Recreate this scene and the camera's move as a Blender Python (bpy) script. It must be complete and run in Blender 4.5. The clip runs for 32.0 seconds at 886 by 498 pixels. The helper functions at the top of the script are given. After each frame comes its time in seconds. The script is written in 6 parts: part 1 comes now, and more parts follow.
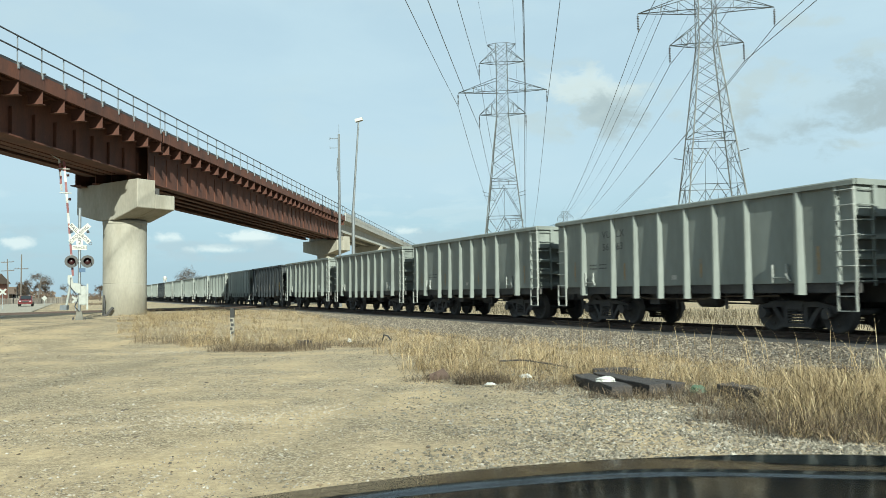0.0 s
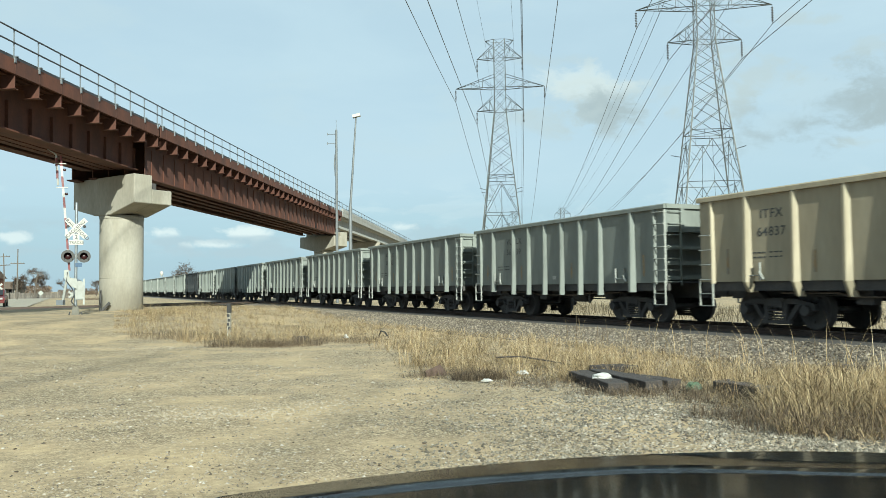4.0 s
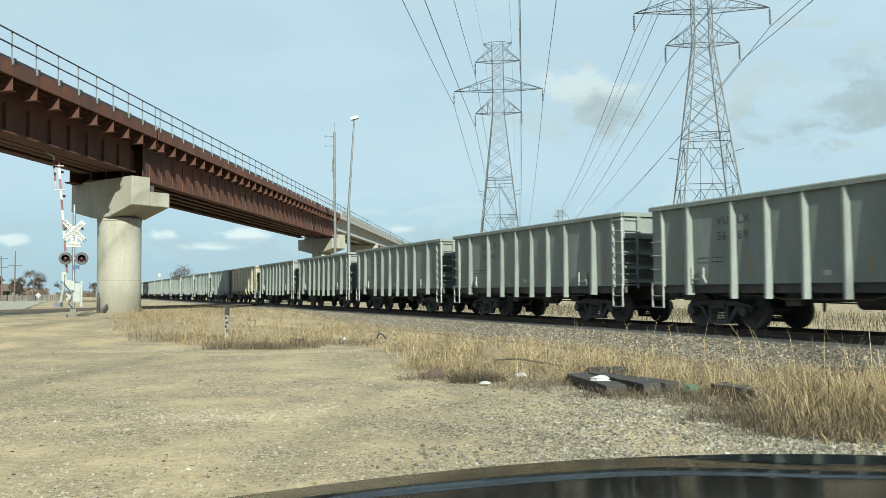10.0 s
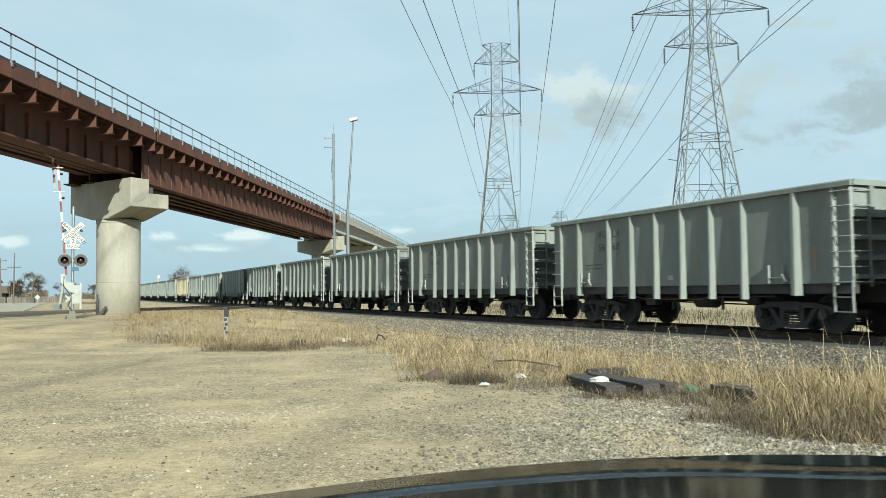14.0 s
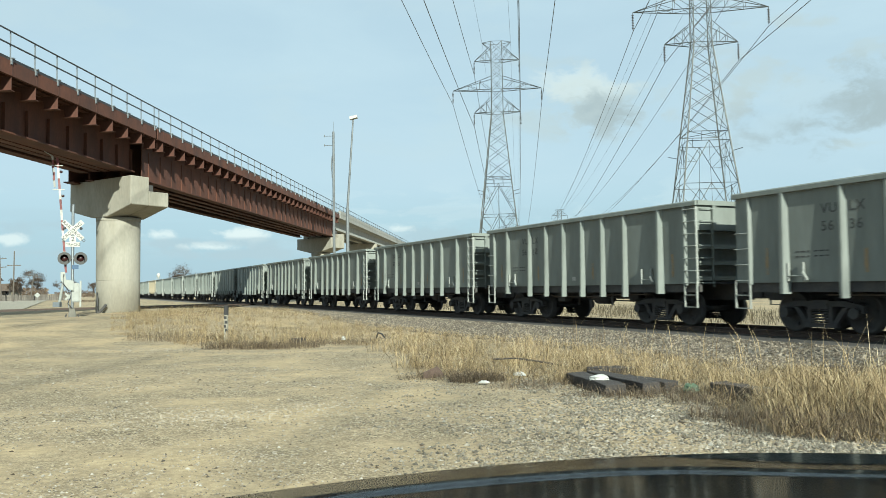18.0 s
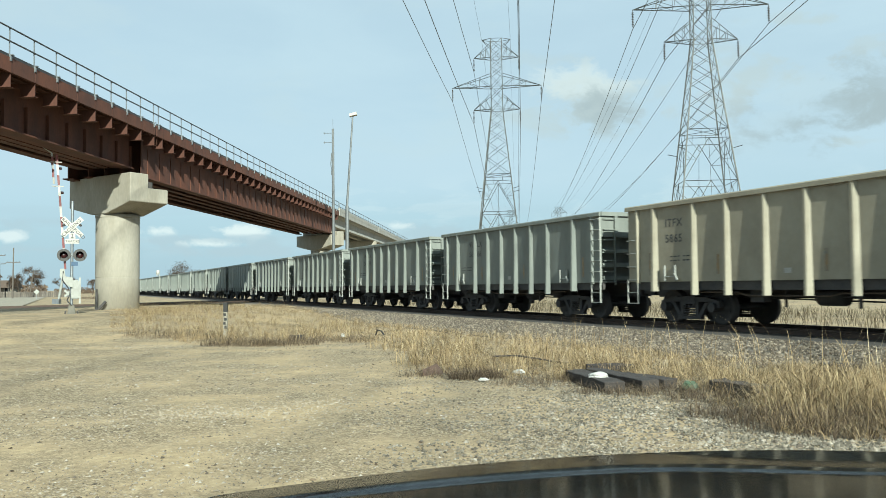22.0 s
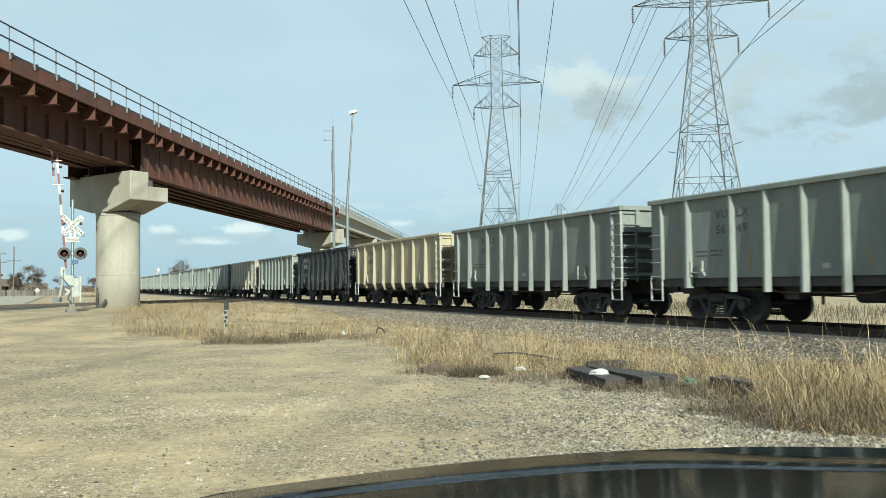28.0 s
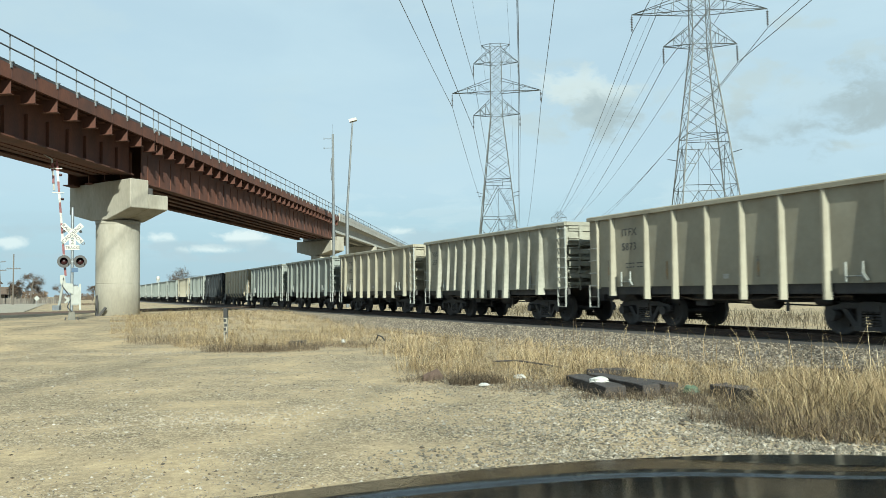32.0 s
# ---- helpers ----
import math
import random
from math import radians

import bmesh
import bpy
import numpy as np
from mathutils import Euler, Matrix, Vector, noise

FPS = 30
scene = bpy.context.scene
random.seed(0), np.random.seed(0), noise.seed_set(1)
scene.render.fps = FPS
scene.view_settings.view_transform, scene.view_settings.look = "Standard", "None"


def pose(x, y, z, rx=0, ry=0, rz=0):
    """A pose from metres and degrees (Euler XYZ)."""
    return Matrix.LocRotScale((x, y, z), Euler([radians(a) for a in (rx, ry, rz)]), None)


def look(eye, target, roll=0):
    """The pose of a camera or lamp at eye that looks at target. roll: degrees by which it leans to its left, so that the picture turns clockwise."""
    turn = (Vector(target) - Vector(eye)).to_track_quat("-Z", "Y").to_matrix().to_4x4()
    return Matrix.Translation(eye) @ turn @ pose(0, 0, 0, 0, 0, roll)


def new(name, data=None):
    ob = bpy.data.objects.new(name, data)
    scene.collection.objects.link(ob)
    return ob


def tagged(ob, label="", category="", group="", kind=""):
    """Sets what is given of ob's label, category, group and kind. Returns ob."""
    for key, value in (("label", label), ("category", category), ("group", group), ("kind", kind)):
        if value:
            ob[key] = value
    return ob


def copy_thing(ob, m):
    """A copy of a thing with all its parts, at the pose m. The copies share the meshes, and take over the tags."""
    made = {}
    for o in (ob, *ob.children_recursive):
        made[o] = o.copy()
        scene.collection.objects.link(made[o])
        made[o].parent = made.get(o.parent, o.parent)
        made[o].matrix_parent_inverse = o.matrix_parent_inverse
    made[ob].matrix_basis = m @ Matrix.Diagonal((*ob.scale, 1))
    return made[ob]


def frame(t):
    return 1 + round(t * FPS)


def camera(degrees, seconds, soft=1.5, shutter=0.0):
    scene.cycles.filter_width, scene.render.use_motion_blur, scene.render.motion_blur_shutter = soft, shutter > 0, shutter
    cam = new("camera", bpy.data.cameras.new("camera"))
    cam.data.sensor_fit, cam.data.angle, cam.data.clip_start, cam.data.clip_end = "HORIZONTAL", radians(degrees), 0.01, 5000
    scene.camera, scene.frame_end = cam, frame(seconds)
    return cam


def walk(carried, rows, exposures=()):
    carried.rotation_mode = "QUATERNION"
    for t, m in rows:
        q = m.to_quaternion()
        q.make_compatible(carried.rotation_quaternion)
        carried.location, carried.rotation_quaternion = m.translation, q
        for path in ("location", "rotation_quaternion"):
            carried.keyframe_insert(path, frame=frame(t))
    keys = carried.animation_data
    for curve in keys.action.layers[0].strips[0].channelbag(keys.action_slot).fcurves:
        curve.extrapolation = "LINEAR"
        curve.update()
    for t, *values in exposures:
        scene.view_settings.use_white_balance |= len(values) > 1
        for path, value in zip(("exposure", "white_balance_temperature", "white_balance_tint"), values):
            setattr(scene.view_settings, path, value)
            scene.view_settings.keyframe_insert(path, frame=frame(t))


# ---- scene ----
cam = camera(58.5, 32.0, soft=0.62, shutter=0.2)
EYE = (0.0, 0.0, 1.5)
VIEW = (
    (0, 93.001, 0.923, 0.431),
    (0.5, 92.961, 0.916, 0.439),
    (1, 92.905, 0.883, 0.434),
    (1.5, 92.843, 0.859, 0.414),
    (2, 92.788, 0.827, 0.383),
    (2.5, 92.744, 0.780, 0.338),
    (3, 92.718, 0.751, 0.288),
    (3.5, 92.703, 0.746, 0.243),
    (5.5, 92.883, 0.652, 0.143),
    (6, 92.907, 0.676, 0.134),
    (6.5, 92.915, 0.685, 0.118),
    (7, 92.914, 0.682, 0.094),
    (7.5, 92.911, 0.682, 0.070),
    (8, 92.908, 0.686, 0.056),
    (8.5, 92.907, 0.688, 0.055),
    (9, 92.907, 0.687, 0.061),
    (9.5, 92.904, 0.689, 0.067),
    (10, 92.897, 0.696, 0.074),
    (10.5, 92.893, 0.710, 0.086),
    (11, 92.901, 0.740, 0.094),
    (11.5, 92.927, 0.789, 0.088),
    (12, 92.972, 0.836, 0.068),
    (12.5, 93.015, 0.850, 0.050),
    (13, 93.028, 0.839, 0.042),
    (13.5, 93.013, 0.813, 0.034),
    (14, 92.987, 0.797, 0.025),
    (14.5, 92.964, 0.807, 0.024),
    (16.5, 92.887, 0.760, 0.024),
    (17, 92.871, 0.758, 0.021),
    (17.5, 92.862, 0.757, 0.016),
    (18, 92.851, 0.761, 0.012),
    (18.5, 92.834, 0.756, 0.009),
    (19, 92.813, 0.738, 0.004),
    (19.5, 92.784, 0.717, 0.003),
    (20, 92.750, 0.706, 0.011),
    (20.5, 92.716, 0.702, 0.019),
    (21, 92.688, 0.693, 0.014),
    (21.5, 92.667, 0.688, -0.002),
    (22, 92.653, 0.690, -0.031),
    (22.5, 92.643, 0.683, -0.073),
    (23, 92.638, 0.678, -0.116),
    (23.5, 92.637, 0.690, -0.141),
    (24, 92.633, 0.715, -0.152),
    (24.5, 92.618, 0.763, -0.150),
    (25, 92.588, 0.820, -0.132),
    (25.5, 92.543, 0.861, -0.107),
    (27.5, 92.414, 0.828, -0.016),
    (28, 92.465, 0.839, 0.005),
    (28.5, 92.525, 0.845, 0.025),
    (29, 92.600, 0.845, 0.040),
    (29.5, 92.689, 0.853, 0.048),
    (30, 92.773, 0.853, 0.047),
    (30.5, 92.846, 0.859, 0.046),
    (31, 92.912, 0.870, 0.047),
    (31.5, 92.970, 0.866, 0.032),
    (32, 93.023, 0.875, -0.010),
)
walk(cam, [(t, pose(*EYE, rx, ry, rz)) for t, rx, ry, rz in VIEW], ((0, 1.0, 6050, -5), (32, 1.0, 6050, -5)))

# ---- light ----
SUN_AZ, SUN_EL = 161.5, 26.0      # degrees clockwise from +y, and above the horizon
world = bpy.data.worlds.new("sky")
scene.world = world
world.use_nodes = True


WHITE_TOP, WARM_TOP, GREY_BASE, DULL, DARK = (9.2, 9.3, 9.2), (9.2, 9.1, 8.6), (5.2, 6.1, 6.8), (5.9, 6.4, 6.6), (4.5, 5.0, 5.3)
# each: bearing and height as tangents, half width, half height, tone, cover
CLOUDS = ((0.200, 0.232, 0.075, 0.034, DULL, 0.55), (0.180, 0.256, 0.060, 0.028, WARM_TOP, 0.42), (0.205, 0.222, 0.048, 0.022, DARK, 0.80), (0.130, 0.212, 0.060, 0.018, DULL, 0.5), (0.150, 0.287, 0.05, 0.010, DULL, 0.35),
          (0.445, 0.203, 0.085, 0.032, DARK, 0.60), (0.500, 0.225, 0.100, 0.036, DARK, 0.65), (0.575, 0.250, 0.090, 0.040, DARK, 0.65), (0.415, 0.264, 0.085, 0.032, DULL, 0.7), (0.475, 0.333, 0.070, 0.010, DULL, 0.6),
          (0.550, 0.178, 0.050, 0.010, DULL, 0.6), (0.350, 0.225, 0.060, 0.030, DULL, 0.4), (0.560, 0.302, 0.050, 0.016, DULL, 0.5), (0.370, 0.300, 0.050, 0.012, DULL, 0.4),
          (-0.500, 0.088, 0.130, 0.014, GREY_BASE, 0.55), (-0.554, 0.070, 0.026, 0.007, WHITE_TOP, 0.7), (-0.361, 0.074, 0.030, 0.008, WHITE_TOP, 0.75), (-0.355, 0.062, 0.060, 0.007, GREY_BASE, 0.8),
          (-0.290, 0.057, 0.034, 0.006, WHITE_TOP, 0.7), (-0.275, 0.046, 0.110, 0.008, GREY_BASE, 0.8), (-0.250, 0.073, 0.034, 0.008, WHITE_TOP, 0.8), (-0.245, 0.061, 0.055, 0.006, GREY_BASE, 0.7),
          (-0.420, 0.050, 0.080, 0.007, GREY_BASE, 0.7), (-0.500, 0.052, 0.070, 0.006, GREY_BASE, 0.6), (-0.006, 0.068, 0.100, 0.013, GREY_BASE, 0.65), (-0.060, 0.076, 0.022, 0.007, WHITE_TOP, 0.7), (0.130, 0.058, 0.150, 0.014, GREY_BASE, 0.55))


def make_sky():
    nt = world.node_tree
    nt.nodes.clear()
    out = nt.nodes.new("ShaderNodeOutputWorld")
    bg = nt.nodes.new("ShaderNodeBackground")
    sky = nt.nodes.new("ShaderNodeTexSky")
    sky.sky_type, sky.sun_disc = "NISHITA", False
    sky.sun_elevation, sky.sun_rotation = radians(SUN_EL), radians(SUN_AZ)
    sky.air_density, sky.dust_density, sky.ozone_density = 1.0, 0.8, 1.5
    co = nt.nodes.new("ShaderNodeTexCoord")

    def clouds(stretch, scale, lo, hi, top, detail=9.0, rough=0.55, shift=0.0):
        mp = nt.nodes.new("ShaderNodeMapping")
        mp.inputs["Scale"].default_value = (1.0, 1.0, stretch)
        mp.inputs["Location"].default_value = (shift, 0.3 * shift, 0.0)
        nt.links.new(co.outputs["Generated"], mp.inputs["Vector"])
        n = nt.nodes.new("ShaderNodeTexNoise")
        n.inputs["Scale"].default_value, n.inputs["Detail"].default_value = scale, detail
        n.inputs["Roughness"].default_value, n.inputs["Distortion"].default_value = rough, 0.25
        nt.links.new(mp.outputs[0], n.inputs["Vector"])
        r = nt.nodes.new("ShaderNodeMapRange")
        r.interpolation_type = "SMOOTHSTEP"
        for k, v in zip(("From Min", "From Max", "To Min", "To Max"), (lo, hi, *top)):
            r.inputs[k].default_value = v
        nt.links.new(n.outputs["Fac"], r.inputs["Value"])
        return r.outputs[0]

    def band(lo, hi, a, c):
        s = nt.nodes.new("ShaderNodeSeparateXYZ")
        nt.links.new(co.outputs["Generated"], s.inputs[0])
        r = nt.nodes.new("ShaderNodeMapRange")
        r.interpolation_type = "SMOOTHSTEP"
        for k, v in zip(("From Min", "From Max", "To Min", "To Max"), (lo, hi, a, c)):
            r.inputs[k].default_value = v
        nt.links.new(s.outputs["Z"], r.inputs["Value"])
        return r.outputs[0]

    def times(p, q):
        m = nt.nodes.new("ShaderNodeMath")
        m.operation = "MULTIPLY"
        nt.links.new(p, m.inputs[0])
        nt.links.new(q, m.inputs[1])
        return m.outputs[0]

    def over(base, colour, fac):
        mix = nt.nodes.new("ShaderNodeMix")
        mix.data_type = "RGBA"
        mix.inputs["B"].default_value = (*colour, 1)
        nt.links.new(fac, mix.inputs["Factor"])
        nt.links.new(base, mix.inputs["A"])
        return mix.outputs["Result"]
    veil = over(sky.outputs[0], (6.1, 7.15, 8.15), times(clouds(3.2, 3.1, 0.36, 0.72, (0.84, 0.97)), band(0.02, 0.16, 0.55, 1.0)))
    grey = over(veil, (6.4, 7.1, 7.5), times(clouds(2.6, 4.6, 0.51, 0.66, (0.0, 0.30), shift=3.7), band(0.10, 0.22, 0.0, 1.0)))
    low = times(clouds(3.5, 9.0, 0.52, 0.62, (0.0, 0.3), shift=1.3), times(band(0.03, 0.05, 0.0, 1.0), band(0.08, 0.15, 1.0, 0.0)))
    puffs = over(grey, (9.0, 9.2, 9.2), low)
    shade = times(clouds(9.0, 4.2, 0.48, 0.66, (0.0, 0.35), shift=6.1), times(band(0.01, 0.04, 0.0, 1.0), band(0.07, 0.16, 1.0, 0.0)))
    last = over(puffs, (5.6, 6.5, 7.2), shade)
    last = over(last, (4.3, 5.7, 7.0), band(0.03, 0.14, 0.72, 0.0))
    # single cumulus clouds, by bearing and height as tangents
    sep = nt.nodes.new("ShaderNodeSeparateXYZ")
    nt.links.new(co.outputs["Generated"], sep.inputs[0])

    def sum_of(op, p, q):
        m = nt.nodes.new("ShaderNodeMath")
        m.operation = op
        for k, v in enumerate((p, q)):
            if isinstance(v, float):
                m.inputs[k].default_value = v
            else:
                nt.links.new(v, m.inputs[k])
        return m.outputs[0]
    ahead = sum_of("MAXIMUM", sep.outputs["Y"], 0.02)
    u, v = sum_of("DIVIDE", sep.outputs["X"], ahead), sum_of("DIVIDE", sep.outputs["Z"], ahead)
    ragged = clouds(1.6, 17.0, 0.3, 0.7, (0.75, -0.75), rough=0.6, shift=2.2)
    for u0, v0, wide, high, tone, most in CLOUDS:
        du = sum_of("DIVIDE", sum_of("SUBTRACT", u, u0), wide)
        dv = sum_of("DIVIDE", sum_of("SUBTRACT", v, v0), high)
        far = sum_of("SQRT", sum_of("ADD", times(du, du), times(dv, dv)), 0.0)
        r = nt.nodes.new("ShaderNodeMapRange")
        r.interpolation_type = "SMOOTHSTEP"
        for k, val in zip(("From Min", "From Max", "To Min", "To Max"), (0.15, 1.2, most, 0.0)):
            r.inputs[k].default_value = val
        nt.links.new(sum_of("ADD", far, ragged), r.inputs["Value"])
        last = over(last, tone, r.outputs[0])
    nt.links.new(last, bg.inputs["Color"])
    bg.inputs["Strength"].default_value = 0.0515
    nt.links.new(bg.outputs[0], out.inputs["Surface"])


make_sky()
sun = new("sun", bpy.data.lights.new("sun", "SUN"))
sun.data.energy, sun.data.angle, sun.data.color = 4.9, radians(0.55), (1.0, 0.93, 0.82)
a, e = radians(SUN_AZ), radians(SUN_EL)
sun.matrix_world = look((0, 0, 60), Vector((0, 0, 60)) - Vector((math.sin(a) * math.cos(e), math.cos(a) * math.cos(e), math.sin(e))))

# ---- materials ----


def mat(name, color, rough=0.8, metal=0.0, alt=None, scale=4.0, amount=0.5, grain=0.25, bump=0.0, bump_scale=60.0, spread=0.0, stretch=(1, 1, 1), spec=0.5, span=(0.35, 0.7)):
    """Two-scale noise between color and alt, fine grain, bump; spread: variation from object to object."""
    m = bpy.data.materials.new(name)
    m.use_nodes = True
    nt = m.node_tree
    b = nt.nodes["Principled BSDF"]
    b.inputs["Roughness"].default_value, b.inputs["Metallic"].default_value = rough, metal
    b.inputs["Specular IOR Level"].default_value = spec
    alt = alt or tuple(c * 0.6 for c in color)
    co = nt.nodes.new("ShaderNodeTexCoord")
    mp = nt.nodes.new("ShaderNodeMapping")
    mp.inputs["Scale"].default_value = stretch
    nt.links.new(co.outputs["Object"], mp.inputs["Vector"])
    n1 = nt.nodes.new("ShaderNodeTexNoise")
    n1.inputs["Scale"].default_value, n1.inputs["Detail"].default_value = scale, 6.0
    n2 = nt.nodes.new("ShaderNodeTexNoise")
    n2.inputs["Scale"].default_value, n2.inputs["Detail"].default_value = bump_scale, 4.0
    for n in (n1, n2):
        nt.links.new(mp.outputs[0], n.inputs["Vector"])
    r = nt.nodes.new("ShaderNodeMapRange")
    r.inputs["From Min"].default_value, r.inputs["From Max"].default_value = span
    r.inputs["To Max"].default_value = amount
    nt.links.new(n1.outputs["Fac"], r.inputs["Value"])
    mix = nt.nodes.new("ShaderNodeMix")
    mix.data_type = "RGBA"
    mix.inputs["A"].default_value, mix.inputs["B"].default_value = (*color, 1), (*alt, 1)
    nt.links.new(r.outputs[0], mix.inputs["Factor"])
    hs = nt.nodes.new("ShaderNodeHueSaturation")
    g = nt.nodes.new("ShaderNodeMapRange")
    g.inputs["From Min"].default_value, g.inputs["From Max"].default_value = 0.25, 0.75
    g.inputs["To Min"].default_value, g.inputs["To Max"].default_value = 1 - grain, 1 + grain
    nt.links.new(n2.outputs["Fac"], g.inputs["Value"])
    last = g.outputs[0]
    if spread:
        info = nt.nodes.new("ShaderNodeObjectInfo")
        v = nt.nodes.new("ShaderNodeMapRange")
        v.inputs["To Min"].default_value, v.inputs["To Max"].default_value = 1 - spread, 1 + spread
        nt.links.new(info.outputs["Random"], v.inputs["Value"])
        mu = nt.nodes.new("ShaderNodeMath")
        mu.operation = "MULTIPLY"
        nt.links.new(last, mu.inputs[0])
        nt.links.new(v.outputs[0], mu.inputs[1])
        last = mu.outputs[0]
    nt.links.new(last, hs.inputs["Value"])
    nt.links.new(mix.outputs["Result"], hs.inputs["Color"])
    nt.links.new(hs.outputs[0], b.inputs["Base Color"])
    if bump:
        bp = nt.nodes.new("ShaderNodeBump")
        bp.inputs["Strength"].default_value, bp.inputs["Distance"].default_value = bump, 0.02
        nt.links.new(n2.outputs["Fac"], bp.inputs["Height"])
        nt.links.new(bp.outputs[0], b.inputs["Normal"])
    return m


GREY = mat("grey_wagon_paint", (0.17, 0.188, 0.173), 0.6, alt=(0.12, 0.132, 0.119), scale=1.5, amount=0.85, grain=0.08, bump_scale=9, spread=0.07, stretch=(1, 1, 0.3))
BEIGE = mat("beige_wagon_paint", (0.31, 0.273, 0.193), 0.55, alt=(0.235, 0.2, 0.136), scale=1.5, amount=0.85, grain=0.08, bump_scale=9, spread=0.05, stretch=(1, 1, 0.3))
CREAM = mat("cream_wagon_paint", (0.269, 0.252, 0.193), 0.55, alt=(0.205, 0.185, 0.138), scale=1.5, amount=0.8, grain=0.06, bump_scale=9)
BLACK = mat("black_wagon_paint", (0.020, 0.024, 0.027), 0.6, alt=(0.17, 0.17, 0.155), scale=2.6, amount=0.8, grain=0.3, bump_scale=26, stretch=(1.8, 1.8, 0.24), spec=0.2, span=(0.52, 0.66))
OLDPAINT = mat("dusty_grey_cream_paint", (0.255, 0.252, 0.208), 0.6, alt=(0.174, 0.165, 0.128), scale=1.4, amount=0.9, grain=0.12, bump_scale=9)
UNDER = mat("grimy_black_steel", (0.033, 0.033, 0.035), 0.75, alt=(0.061, 0.056, 0.05), scale=3, amount=0.9, grain=0.2, bump_scale=30)
RAILRUST = mat("dark_rusty_rail", (0.045, 0.032, 0.025), 0.8, alt=(0.072, 0.045, 0.032), scale=6, amount=0.7, grain=0.2)
TIE = mat("creosoted_tie_wood", (0.03, 0.026, 0.024), 0.85, alt=(0.068, 0.057, 0.051), scale=5, amount=0.7, grain=0.25, stretch=(1, 8, 8), bump=0.4)
RUST = mat("weathering_steel", (0.092, 0.032, 0.017), 0.85, alt=(0.043, 0.018, 0.013), scale=0.9, amount=0.95, grain=0.16, bump_scale=14, bump=0.1, stretch=(1, 1, 0.45))
CONC = mat("pier_concrete", (0.274, 0.26, 0.219), 0.85, alt=(0.169, 0.152, 0.115), scale=0.9, amount=0.55, grain=0.10, bump_scale=7, bump=0.08, stretch=(1.6, 1.6, 0.55))
GALV = mat("galvanised_steel", (0.209, 0.228, 0.24), 0.45, 0.6, alt=(0.135, 0.147, 0.16), scale=4, amount=0.6)
LATTICE = mat("tower_steel", (0.038, 0.043, 0.043), 0.6, 0.3, alt=(0.111, 0.119, 0.115), scale=0.6, amount=0.6)
WIRE = mat("conductor_wire", (0.08, 0.085, 0.09), 0.5, 0.5)
ASPH = mat("asphalt", (0.298, 0.272, 0.22), 0.9, alt=(0.239, 0.22, 0.179), scale=0.5, amount=0.8, grain=0.3, bump_scale=120, bump=0.2, spec=0.1)
PAINTW = mat("white_paint", (0.36, 0.36, 0.337), 0.6, alt=(0.281, 0.27, 0.242), scale=3, amount=0.5)
PAINTR = mat("red_paint", (0.11, 0.022, 0.026), 0.6, alt=(0.17, 0.07, 0.065), scale=5, amount=0.6)
PAINTK = mat("black_paint", (0.02, 0.02, 0.02), 0.5)
GLASSR = mat("dark_red_lens", (0.022, 0.004, 0.005), 0.3)
CARPAINT = mat("dark_blue_car_paint", (0.004, 0.007, 0.010), 0.10, 0.0, alt=(0.008, 0.011, 0.014), scale=3, amount=0.5, grain=0.05, spec=0.2)
CARBLACK = mat("black_car_trim", (0.006, 0.006, 0.006), 0.6)


